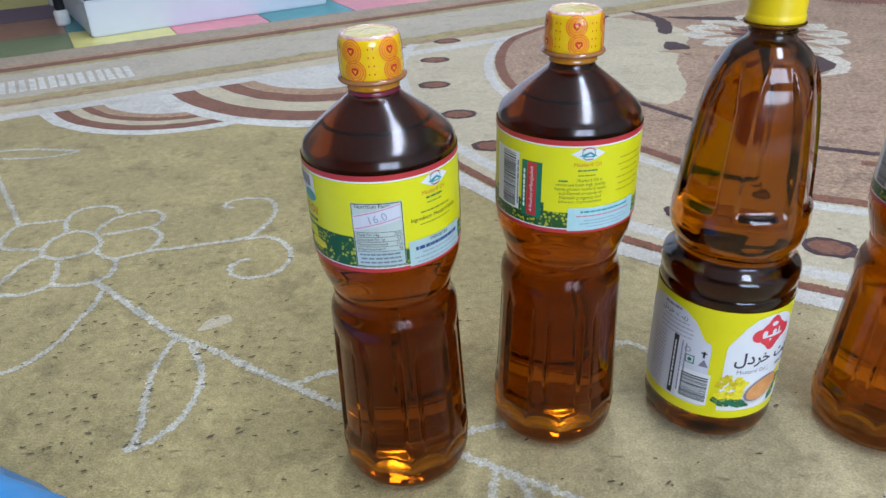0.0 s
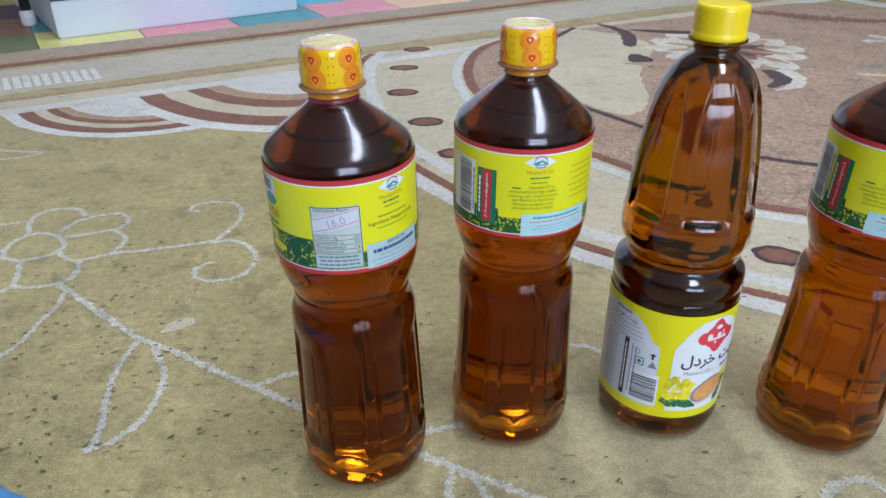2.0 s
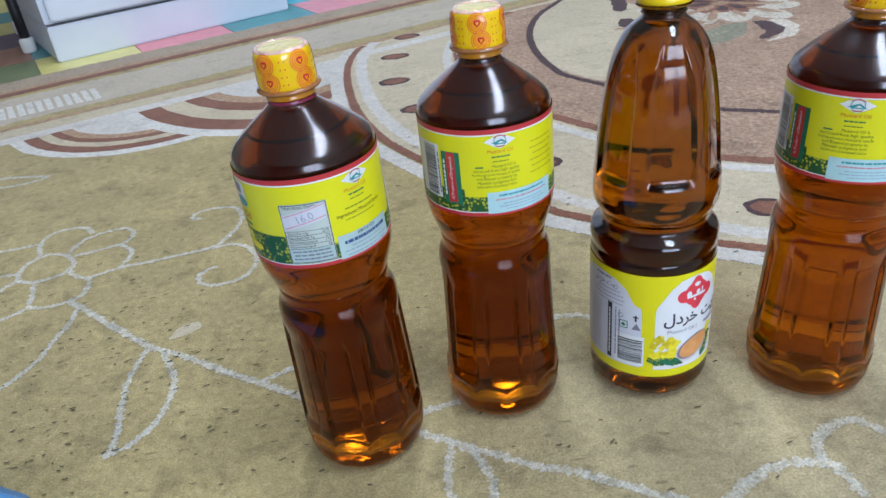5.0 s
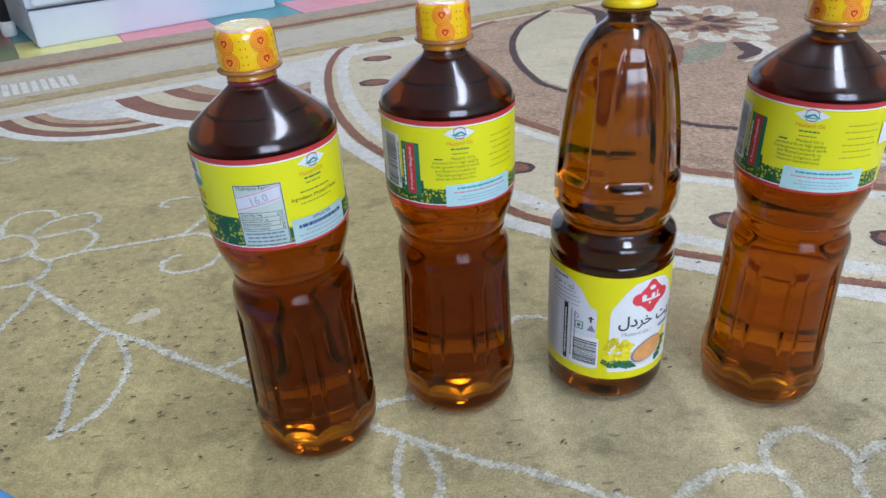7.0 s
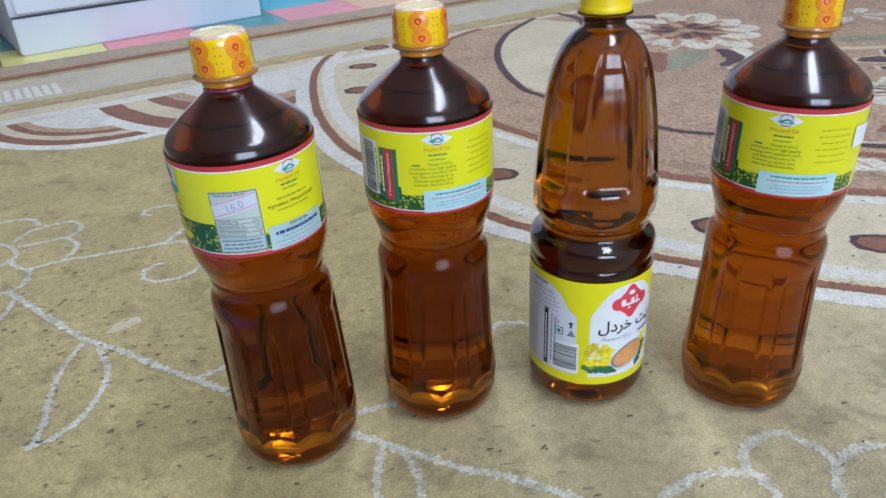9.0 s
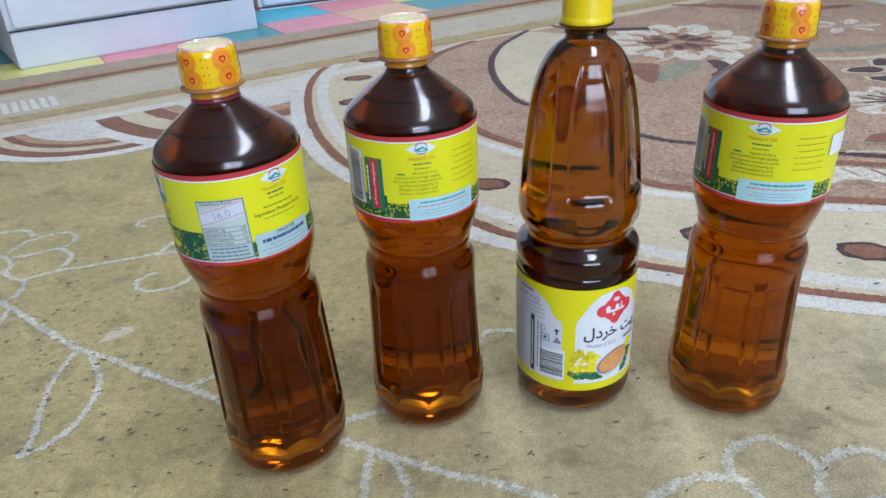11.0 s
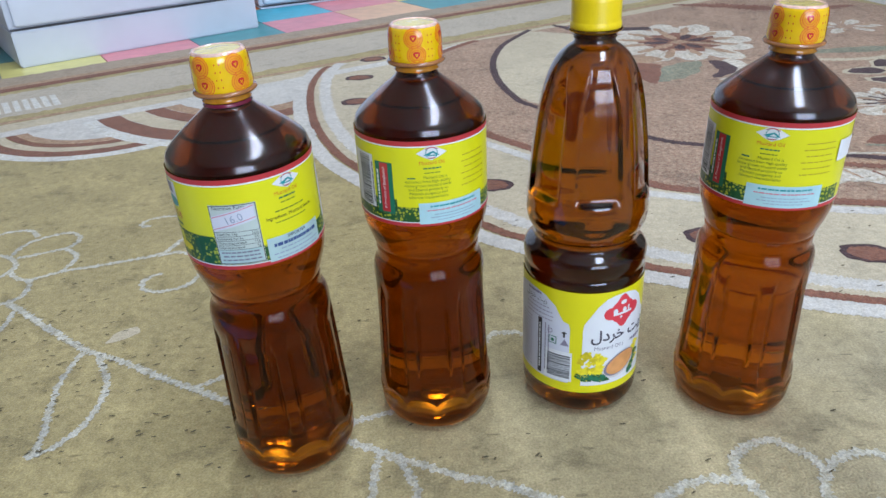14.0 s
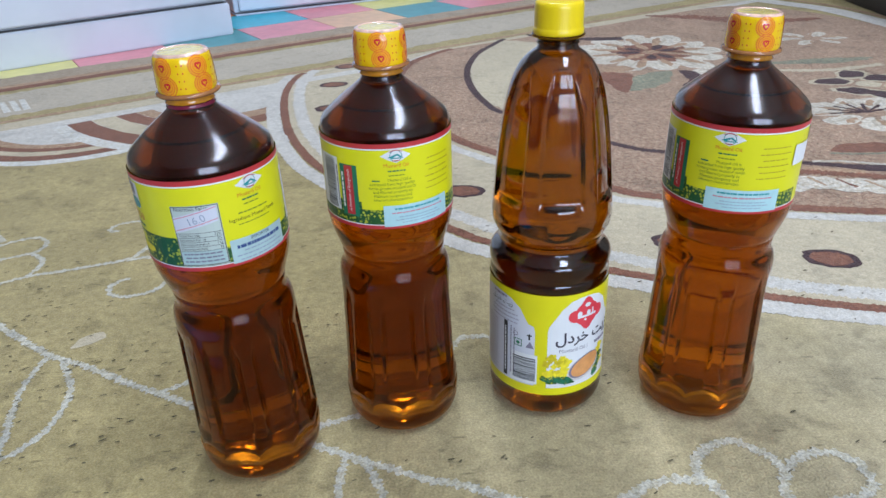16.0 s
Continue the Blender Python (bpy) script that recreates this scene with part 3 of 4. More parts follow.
def rosette(cx, cy, r, n, squash=1.0, core=True, a0=0.0):
    rng = random.Random(int(cx * 1000))
    for k in range(n):
        a = a0 + 2 * math.pi * (k + rng.uniform(-0.12, 0.12)) / n
        q = r * rng.uniform(0.86, 1.06)
        part("flower_petal", shape_bm(petal_pts(cx, cy, a, r * 0.30, q, r * rng.uniform(0.17, 0.23), squash), L3 + 0.00002 * (k % 2), 0.004, 0.008), PETAL, carpet)
        part("petal_shade", shape_bm(petal_pts(cx, cy, a + 0.5 * math.pi / n, r * 0.38, q * 0.80, r * 0.055, squash), L4 + 0.00005, 0.003, 0.008), FADED, carpet)
        part("petal_vein", ribbon_bm([(cx + q * w * math.cos(a), cy + q * w * math.sin(a) * squash) for w in (0.45, 0.6, 0.78)], 0.005, L4 + 0.0002), GUARD, carpet)
    if core:
        part("flower_heart", shape_bm([(cx + r * 0.44 * math.cos(2 * math.pi * k / 14) * (1 + 0.22 * (k % 2)), cy + r * 0.44 * squash * math.sin(2 * math.pi * k / 14) * (1 + 0.22 * (k % 2))) for k in range(14)], L4, 0.004, 0.008), BROWN, carpet)
        for k in range(9):
            a = 2 * math.pi * k / 9 + 0.3
            part("flower_seed", shape_bm(petal_pts(cx, cy, a, r * 0.14, r * rng.uniform(0.36, 0.47), r * 0.065, squash), L4 + 0.00015, 0.003, 0.006), (DARK, DARK, FADED)[k % 3], carpet)
        part("flower_seed", shape_bm(petal_pts(cx, cy, 0.4, -r * 0.11, r * 0.11, r * 0.09, squash), L4 + 0.00018, 0.003, 0.006), FADED, carpet)


def leaf(pts, mat, z=L3):
    part("flower_leaf", shape_bm(pts, z, 0.003, 0.008), mat, carpet)


rosette(.665, 1.575, .155, 12, 1.05)
leaf([(.555, 1.301), (.575, 1.36), (.589, 1.396), (.631, 1.42), (.662, 1.421), (.645, 1.375), (.621, 1.334)], SAGE)
leaf([(.525, 1.42), (.53, 1.35), (.548, 1.293), (.572, 1.36), (.585, 1.41), (.55, 1.43)], BROWN)
leaf([(.455, 1.48), (.49, 1.44), (.50, 1.50), (.47, 1.53)], DARK)
leaf([(.672, 1.419), (.697, 1.417), (.705, 1.37), (.690, 1.335), (.648, 1.314), (.672, 1.36)], DARK)
leaf([(.702, 1.428), (.728, 1.41), (.728, 1.36), (.703, 1.318), (.655, 1.298), (.690, 1.340), (.700, 1.38)], PETAL, L2 + 0.00005)
leaf([(.44, 1.80), (.475, 1.72), (.468, 1.60), (.49, 1.60), (.505, 1.70), (.478, 1.77)], DARK)
leaf([(.50, 1.74), (.60, 1.70), (.68, 1.72), (.60, 1.735)], DARK)
leaf([(.44, 1.46), (.56, 1.48), (.60, 1.45), (.56, 1.43)], FADED)
for x, y, a in ((.896, 1.310, 0.1), (.950, 1.350, 0.7), (.906, 1.250, -.4), (.985, 1.320, 0.2), (.940, 1.225, -.9), (1.0, 1.26, -.3)):
    leaf(petal_pts(x, y, a, -.034, .036, .025), CREAM, L3 - 0.00005)
    leaf(petal_pts(x, y, a, -.026, .028, .020), DARK, L4)
leaf(petal_pts(.946, 1.285, 0, -.02, .02, .018), CREAM, L4)
rosette(.865, 1.138, .105, 9, 0.8, False, 0.25)
for k in range(7):
    a = 0.4 + k * 0.45
    line([(.865, 1.138), (.865 + .055 * math.cos(a), 1.138 + .044 * math.sin(a))], 0.005, DARK, L4 + 0.0002, name="stamen")
rosette(1.02, 1.64, .075, 6, 0.9, False)
leaf([(.84, 1.45), (.95, 1.47), (1.05, 1.46), (.96, 1.43)], SAGE)
line([(.83, 1.40), (.93, 1.385), (1.04, 1.41)], 0.016, CREAM, L3)
leaf([(.735, .985), (.755, 1.004), (.79, 1.012), (.84, 1.0), (.85, .982), (.79, .975)], BROWN, L4)
line([(.73, .978), (.78, .970), (.86, .975)], 0.006, SAGE, L4 + 0.00012, name="flower_leaf")
leaf([(.700, .945), (.722, .942), (.76, .926), (.82, .915), (.84, .900), (.77, .908), (.72, .926)], DARK, L4 + 0.00015)
line([(.695, .951), (.73, .949), (.77, .934), (.84, .920)], 0.006, PETAL, L4 + 0.00018, name="flower_petal")
line([(.575, .952), (.64, .930), (.71, .908), (.78, .885), (.86, .872)], 0.014, BROWN, L4 + 0.0002, name="flower_leaf", rough=0.45)
line([(.575, .966), (.64, .945), (.70, .922), (.74, .91)], 0.012, FADED, L4 + 0.00016, name="flower_leaf", rough=0.45)
for k in range(9):
    x, y = .592 + .030 * k, .918 - .0085 * k
    leaf(petal_pts(x, y, -1.15 + 0.09 * k, -.006, .046 + .006 * math.sin(2.1 * k), .019), PETAL, L4 + 0.00022 + 0.000004 * k)
    line([(x + .014, y + .002), (x + .022 + .001 * k, y - .026)], 0.0045, (FADED, BROWN)[k % 2], L4 + 0.00028, name="petal_vein", rough=0.5)
line([(.76, 1.965), (.86, 1.925), (.95, 1.87), (1.05, 1.838), (1.14, 1.85)], 0.058, BROWN, L3, name="medallion_outline", taper=0.8)
line([(1.10, 2.13), (1.145, 2.06), (1.206, 1.95), (1.243, 1.76), (1.265, 1.50), (1.27, 1.2)], 0.055, PALE, L4, name="border_line", rough=0.05)
line([(1.15, 2.15), (1.192, 2.085), (1.252, 1.965), (1.285, 1.77), (1.305, 1.50), (1.31, 1.2)], 0.016, FADED, L4 + 0.0002, name="border_line", rough=0.05)



def flecks():
    """Dark loose threads and crumbs trodden into the pile."""
    rng = random.Random(11)
    bm = bmesh.new()
    for k in range(760):
        x, y = rng.uniform(-0.55, 0.75), rng.uniform(0.36, 1.15)
        if rng.random() < 0.35:
            x, y = rng.gauss(-0.12, 0.16), rng.gauss(0.56, 0.09)
        a, l, w = rng.gauss(0.35, 0.25), rng.uniform(0.0008, 0.0034), rng.uniform(0.0004, 0.0009)
        d, q = Vector((math.cos(a), math.sin(a), 0)), Vector((-math.sin(a), math.cos(a), 0))
        c = Vector((x, y, 0.00098 + 4e-7 * k))
        bm.faces.new([bm.verts.new(c + d * l * i + q * w * j) for i, j in ((-1, -.3), (-.3, -1), (.6, -.8), (1, .1), (.4, .9), (-.7, .7))])
    return bm


tagged(part("fleck", flecks(), plain("dark_thread", (0.10, 0.08, 0.045), 0.95, grain=0.4, scale=90), carpet), kind="stuff")

# ---- patchwork of coloured vinyl squares beyond the carpet ----
TILES = {"y": (0.66, 0.60, 0.20), "p": (0.70, 0.24, 0.27), "t": (0.06, 0.27, 0.29), "o": (0.16, 0.20, 0.10), "b": (0.30, 0.14, 0.09), "v": (0.10, 0.05, 0.12),
         "a": (0.70, 0.42, 0.24), "c": (0.04, 0.40, 0.52), "r": (0.72, 0.22, 0.06)}
TILE_MATS = {k: plain("vinyl_" + k, c, 0.35, grain=0.14, scale=35) for k, c in TILES.items()}
mat_floor = tagged(new("vinyl_flooring"), "patchwork vinyl floor covering of coloured squares", "flooring", kind="structure")
ROWS_OF = ("bvoyptpatpyc", "vvbtyocpytra", "pvvtocrpctya", "tpyacbptoyr", "yotpcvaprtc", "cpytraoypbt", "vtyabpcroyp", "ypcotrbayvp")
for r, row in enumerate(ROWS_OF):
    for k, c in enumerate(row):
        u0, v0 = -0.153 + 0.2045 * (k - 1), 1.678 + 0.20 * r
        bm = bmesh.new()
        q = [uv(u0 + 0.001, v0 + 0.001), uv(u0 + 0.2035, v0 + 0.001), uv(u0 + 0.2035, v0 + 0.199), uv(u0 + 0.001, v0 + 0.199)]
        lo, hi = [bm.verts.new((x, y, -0.0119)) for x, y in q], [bm.verts.new((x, y, -0.008)) for x, y in q]
        bm.faces.new(hi)
        for e in range(4):
            bm.faces.new((lo[e], lo[(e + 1) % 4], hi[(e + 1) % 4], hi[e]))
        part("vinyl_square", bm, TILE_MATS[c], mat_floor)


# ---- white cabinets ----
def cabinet(label, width, depth, height, plinth, m):
    ob = tagged(new("cabinet"), label, "cabinet", "white cabinets")
    part("carcass", box_bm(0, width, 0.018, depth, plinth, height, 0.002), CABINET, ob)
    part("plinth", box_bm(0.0, width, 0.004, depth - 0.02, 0, plinth - 0.003, 0.003), CABINET, ob)
    part("shadow_gap", box_bm(0.004, width - 0.004, 0.010, depth - 0.03, plinth - 0.003, plinth), GAP, ob)
    n = max(1, round(width / 0.5))
    for k in range(n):
        a, b = width * k / n + 0.012, width * (k + 1) / n - 0.012
        door = part("door", box_bm(a, b, 0.0, 0.018, plinth + 0.006, height - 0.03, 0.003), CABINET, ob)
        part("door_panel", box_bm(a + 0.05, b - 0.05, -0.004, 0.0, plinth + 0.07, height - 0.1, 0.003), CABINET, door)
        part("handle", box_bm(b - 0.035, b - 0.022, -0.025, -0.001, height * 0.5, height * 0.5 + 0.12, 0.004), STEEL, door, "small metal handle")
    ob.matrix_basis = m
    return ob


cabinet("white laminate cabinet with recessed plinth", 0.545, 0.42, 0.85, 0.078, pose(-0.700, 1.663, -0.008, 0, 0, 36.5))
cabinet("white laminate cabinet with low rounded base", 0.80, 0.42, 0.85, 0.008, pose(-0.314, 2.240, -0.008, 0, 0, 25.5))


def side_unit():
    ob = tagged(new("sideboard"), "taupe wooden sideboard with dark plinth", "sideboard")
    part("carcass", box_bm(0, 0.45, 0, 1.2, 0.09, 0.75, 0.004), TAUPE, ob)
    part("plinth", box_bm(0.03, 0.43, 0.03, 1.17, 0, 0.09, 0.002), TAUPE_DARK, ob)
    for k in range(2):
        door = part("door", box_bm(-0.018, -0.001, 0.01 + 0.595 * k, 0.595 + 0.595 * k, 0.1, 0.74, 0.003), TAUPE, ob)
        part("handle", box_bm(-0.04, -0.018, 0.28 + 0.595 * k, 0.32 + 0.595 * k, 0.5, 0.51, 0.003), STEEL, door, "metal handle")
    ob.matrix_basis = pose(1.225, 1.45, -0.008, 0, 0, -5)


side_unit()


def stool():
    ob = tagged(new("stool"), "dark metal stool with white rubber feet", "stool")
    for x, y in ((0, 0), (0.28, 0.0), (0.0, 0.28), (0.28, 0.28)):
        leg = part("leg", moved(lathe_bm(fine([(0.011, 0.02), (0.011, 0.2), (0.011, 0.44)], 0.1), 16), x, y), STEEL, ob, soft=True)
        part("rubber_foot", moved(lathe_bm([(0.013, 0), (0.016, 0.004), (0.016, 0.03), (0.012, 0.034)], 16), x, y), RUBBER, leg, "white rubber foot", True)
    part("seat", box_bm(-0.03, 0.31, -0.03, 0.31, 0.44, 0.465, 0.008), plain("plum_seat", (0.08, 0.03, 0.07), 0.5), ob, "plum coloured seat")
    ob.matrix_basis = pose(-0.84, 1.804, -0.008, 0, 0, 122)


stool()


# ---- lamps ----
for place in (LAMP_A, LAMP_B):
    f = tagged(new("ceiling_light"), "white fluorescent tube fitting under the ceiling", "ceiling light", "ceiling tube lights")
    part("housing", box_bm(-0.24, 0.24, -0.63, 0.63, 0.02, 0.075, 0.006), CABINET, f)
    part("end_cap", box_bm(-0.235, 0.235, -0.65, -0.632, 0.0, 0.07, 0.004), RUBBER, f)
    part("end_cap", box_bm(-0.235, 0.235, 0.632, 0.65, 0.0, 0.07, 0.004), RUBBER, f)
    f.matrix_basis = pose(*place)


# ---- bottles ----
RA, RB = 0.0388, 0.0399


def lower_a(a, z, r):
    """Eight pressed panels, each rib between them edged by two fine grooves, and a scalloped foot."""
    up = max(0.0, min(1.0, (z - 0.029) / 0.006)) * max(0.0, min(1.0, (0.108 - z) / 0.010))
    w = (math.cos(8 * a) + 1) / 2
    r -= 0.0016 * up * max(0.0, min(1.0, (w - 0.2) / 0.11))
    d = abs((math.degrees(a) % 45) - 22.5)
    tall = max(0.0, min(1.0, (z - 0.036) / 0.006)) * max(0.0, min(1.0, (0.100 - z) / 0.006))
    r -= 0.0021 * tall * max(0.0, 1 - abs(d - 7.2) / 2.6)
    return r - 0.0010 * math.exp(-((z - scallop(a)) / 0.0011) ** 2) - 0.0008 * math.exp(-((z - lip(a)) / 0.0011) ** 2)


def body_a():
    p = [(0.0385, 0.0165), (0.0389, 0.021), (0.0378, 0.05), (0.0367, 0.08), (0.0359, 0.104),
         (0.0357, 0.1125), (0.0350, 0.1172), (0.0336, 0.1203), (0.0326, 0.1222), (0.0322, 0.1245), (0.0324, 0.1275), (0.0327, 0.1300), (0.0322, 0.1312), (0.0330, 0.1325), (0.0350, 0.1385), (0.0371, 0.1450), (0.0384, 0.151), (0.0386, 0.158),
         (0.0386, 0.180), (0.0386, 0.207), (0.0384, 0.211), (0.0372, 0.2145), (0.0335, 0.2185), (0.0260, 0.2250), (0.0190, 0.2305), (0.0140, 0.2345), (0.0122, 0.2365), (0.0117, 0.239), (0.0117, 0.2415)]
    low = [(0.003, 0.0016), (0.016, 0.0014), (0.026, 0.0006), (0.0305, 0.0), (0.0345, 0.0018), (0.0372, 0.0060), (0.0383, 0.0110)]
    return lathe_bm(fine(low + p, 0.0017), 480, lower_a)


def scallop(a):
    return 0.0200 + 0.0062 * abs(math.sin(5.5 * a)) ** 0.6 + 0.0012 * math.sin(2 * a + 1)


def lip(a):
    """Lower seam of the brightly painted lip above the base."""
    return 0.0140 + 0.0022 * abs(math.sin(5.5 * a)) + 0.0010 * math.sin(2 * a + 1)


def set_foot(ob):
    """Lip and waist painted brighter for refracted light, base below, glossy bare shoulder above."""
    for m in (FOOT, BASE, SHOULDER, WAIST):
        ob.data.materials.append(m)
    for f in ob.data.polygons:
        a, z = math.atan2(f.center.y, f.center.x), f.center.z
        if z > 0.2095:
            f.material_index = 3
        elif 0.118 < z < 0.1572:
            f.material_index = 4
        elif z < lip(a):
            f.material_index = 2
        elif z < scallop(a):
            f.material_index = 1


def petg_tip():
    """Clear flange that carries the cap."""
    return lathe_bm([(0.0124, 0.2424), (0.0160, 0.2428), (0.0166, 0.2436), (0.0166, 0.2441), (0.0160, 0.2449), (0.0126, 0.2451), (0.0126, 0.2460)], 64)


def neck_sleeve(r0, z0, z1):
    """A thin sleeve round the neck."""
    return lathe_bm(fine([(r0 + 0.0006, z0), (r0, z0 + 0.0010), (r0, z1)], 0.0008), 48, None, False)


def stamp_set(z, a):
    rings = merged([ring_flat(0.0050, 0.0054), ring_flat(0.0038, 0.0042), ring_flat(0.0027, 0.0030)])
    heart = disc_flat([(0, -0.0021), (0.0018, -0.0002), (0.0019, 0.0012), (0.0010, 0.0019), (0, 0.0011), (-0.0010, 0.0019), (-0.0019, 0.0012), (-0.0018, -0.0002)])
    tick = disc_flat([(0, -0.0010), (0.0009, 0.0008), (0.0004, 0.0008), (0, -0.0001), (-0.0004, 0.0008), (-0.0009, 0.0008)])
    return tuple(on_cap(moved(bm, a * 0.0151, z), lift) for bm, lift in ((rings, 0.00026), (heart, 0.00028), (tick, 0.00034)))


def crumple(amount, z0, z1):
    """Shrink film: gathered folds that grow towards both edges."""
    def f(a, z, r):
        t = abs(2 * (z - z0) / (z1 - z0) - 1) ** 2
        q = Vector((2.6 * math.cos(a), 2.6 * math.sin(a), z * 240))
        return r + amount * (0.25 + t) * noise.noise(q) + 0.4 * amount * t * math.sin(23 * a + 3 * math.sin(2 * a))
    return f


CAP_LINE = ((0.0147, 0.2450), (0.0151, 0.2468), (0.0150, 0.2540), (0.0148, 0.2590), (0.0143, 0.2620), (0.0135, 0.2636))


def cap_radius(z):
    return float(np.interp(z, [h for _, h in CAP_LINE], [r for r, _ in CAP_LINE]))


def on_cap(bm, lift):
    """Lay a flat drawing (x along, y up) onto the film of the cap."""
    for v in bm.verts:
        a, r = v.co.x / 0.0151, cap_radius(v.co.y) + lift
        v.co = Vector((r * math.cos(a), r * math.sin(a), v.co.y))
    return bm


def cap_a(parent):
    cap = part("cap", lathe_bm(fine(CAP_LINE, 0.0006), 96, crumple(0.00014, 0.2450, 0.2636), False), CAP_FILM, parent, "yellow printed shrink film over cap", True)
    part("film_rim", lathe_bm(fine([(0.01375, 0.2633), (0.0134, 0.2640), (0.0128, 0.2645), (0.0120, 0.2646), (0.0114, 0.2642)], 0.0005), 96, crumple(0.00045, 0.2620, 0.2650), False), FILM_RIM, cap, "gathered pale pink edge of the film", True)
    part("cap_top", lathe_bm(fine([(0.0126, 0.2634), (0.0115, 0.2642), (0.0080, 0.2644), (0.003, 0.2645)], 0.001), 48), CAP_TOP, cap, "pale yellow film top", True)
    part("film_edge", lathe_bm([(0.0148, 0.2452), (0.0130, 0.2446)], 64, None, False), CAP_FILM, cap, "", True)
    for k in range(5):
        a = 2 * math.pi * k / 5
        for z, turn in ((0.2584, 0.0), (0.2494, 0.10)):
            part("film_halo", on_cap(moved(oval_flat(0.0053, 0.0053, 28), (a + turn) * 0.0151, z), 0.00018), HALO, cap)
            ring, heart, tick = stamp_set(z, a + turn)
            part("film_stamp", ring, STAMP, cap)
            part("film_heart", heart, STAMP_RED, cap)
            part("film_tick", tick, CAP_FILM, cap)
        dots = []
        for j in range(4):
            for s in (-1, 1):
                dots.append(moved(oval_flat(0.00035, 0.0005, 8), (a + math.pi / 5) * 0.0151 + s * 0.0012, 0.2482 + 0.0038 * j))
        part("film_dotting", on_cap(merged(dots), 0.0002), STAMP_RED, cap)
    return cap


def label_a(parent):
    R = RA + 0.0003
    lab = part("label", lathe_bm([(R, 0.1572), (R, 0.2084)], 96, cap=False), YELLOW, parent, "glossy yellow paper label", True)
    r1, r2, r3 = R + 0.00012, R + 0.00024, R + 0.00036
    tau = 2 * math.pi

    def stick(name, bm, mat, a, z, lift=1):
        r = (r1, r2, r3, R + 0.0005)[lift - 1]
        ob = part(name, bend(moved(bm, a * r, z), r), mat, lab)
        if name == "bar_code" or name.endswith("print"):
            tagged(ob, kind="stuff")

    for z0, z1, mat, nm in ((0.2058, 0.2086, RED, "red_edge"), (0.1570, 0.1592, RED, "red_edge"), (0.2050, 0.2058, WHITE, "white_rule"), (0.1592, 0.1598, WHITE, "white_rule")):
        part(nm, patch_bm(0, tau, z0, z1, r1, 0, 90), mat, lab, "", True)
    part("field_print", patch_bm(-1.50, -0.55, 0.1598, 0.1735, r1), FIELD, lab)
    part("field_print", patch_bm(-0.55, 1.25, 0.1598, 0.1690, r1), FIELD, lab)
    part("field_print", patch_bm(-4.3, -1.50, 0.1598, 0.1692, r1), FIELD, lab)
    part("field_print", patch_bm(-3.95, -3.30, 0.1692, 0.1765, r1), FIELD, lab)
    # bar code side
    part("code_field", patch_bm(-1.44, -0.935, 0.1660, 0.1985, r2), WHITE, lab)
    stick("bar_code", barcode_flat(0.0105, 0.030, False), BLACK, -1.13, 0.1822, 3)
    stick("code_number", moved(bars_flat([0.026], 0.0010, 0.002), 0, 0, 0, math.pi / 2), GREY_INK, -0.955, 0.182, 3)
    part("green_strip", patch_bm(-0.890, -0.590, 0.1640, 0.1955, r2), GREEN, lab)
    part("red_strip", patch_bm(-0.805, -0.665, 0.1650, 0.1950, r3), RED, lab)
    stick("strip_lettering", moved(words_bm("A Product of Bangladesh", 0.0026), 0, 0, 0, math.pi / 2), WHITE, -0.735, 0.180, 4)
    stick("strip_lettering", moved(bars_flat([0.022], 0.0011, 0.002), 0, 0, 0, math.pi / 2), WHITE, -0.845, 0.180, 4)

    def emblem(a):
        stick("emblem_field", disc_flat([(-0.0088, 0), (-0.0040, 0.0026), (0, 0.0042), (0.0040, 0.0026), (0.0088, 0), (0.0040, -0.0026), (0, -0.0042), (-0.0040, -0.0026)]), WHITE, a, 0.2016, 2)
        stick("emblem_arc", merged([ring_flat(0.0031, 0.0035)]), TEAL_INK, a, 0.2016, 3)
        stick("emblem_swoosh", merged([disc_flat([(-0.0036 + 0.0009 * k, 0.0024 + 0.0012 * math.sin(math.pi * k / 8)) for k in range(9)] + [(0.0036 - 0.0009 * k, 0.0020 + 0.0010 * math.sin(math.pi * k / 8)) for k in range(9)]), moved(bar_flat(0.0042, 0.0005), 0, -0.0029)]), RED, a, 0.2016, 4)
        stick("emblem_bar", bar_flat(0.0050, 0.0006), TEAL_INK, a, 0.2002, 4)
        stick("emblem_mark", merged([disc_flat([(-0.0048, -0.0008), (-0.001, 0.0008), (0.0010, 0.0014), (0.0046, -0.0014), (0.0030, -0.0012), (0.0006, 0.0004), (-0.0020, -0.0012)])]), TEAL_INK, a, 0.2014, 4)

    emblem(0.0)
    stick("title_lettering", words_bm("Mustard Oil", 0.0030), TITLE_INK, 0.0, 0.1958, 2)
    stick("title_print", bars_flat([0.0105, ], 0.0008, 0.003), GREEN, 0.0, 0.1926, 2)
    stick("title_print", bars_flat([0.0095, ], 0.0006, 0.003), LEAF_INK, 0.0, 0.1899, 2)
    stick("text_bar", bar_flat(0.0046, 0.0008), GREEN, -0.31, 0.1869, 2)
    for k, (t, dx) in enumerate((("Mustard Oil is", 0.0042), ("extracted from high quality", 0), ("home-grown mustard seeds", 0), ("and filtered properly to", 0), ("Maintain pungency and", 0), ("inherent characteristics", 0))):
        stick("text_line", words_bm(t, 0.0024), LEAF_INK, -0.07 + dx / R, 0.1872 - 0.0024 * k, 2)
    part("maker_field", patch_bm(-0.225, 0.86, 0.1584, 0.1716, r2), PALE_BLUE, lab)
    stick("maker_print", bars_flat([0.030], 0.0010, 0.002), TEAL_INK, 0.32, 0.1693, 3)
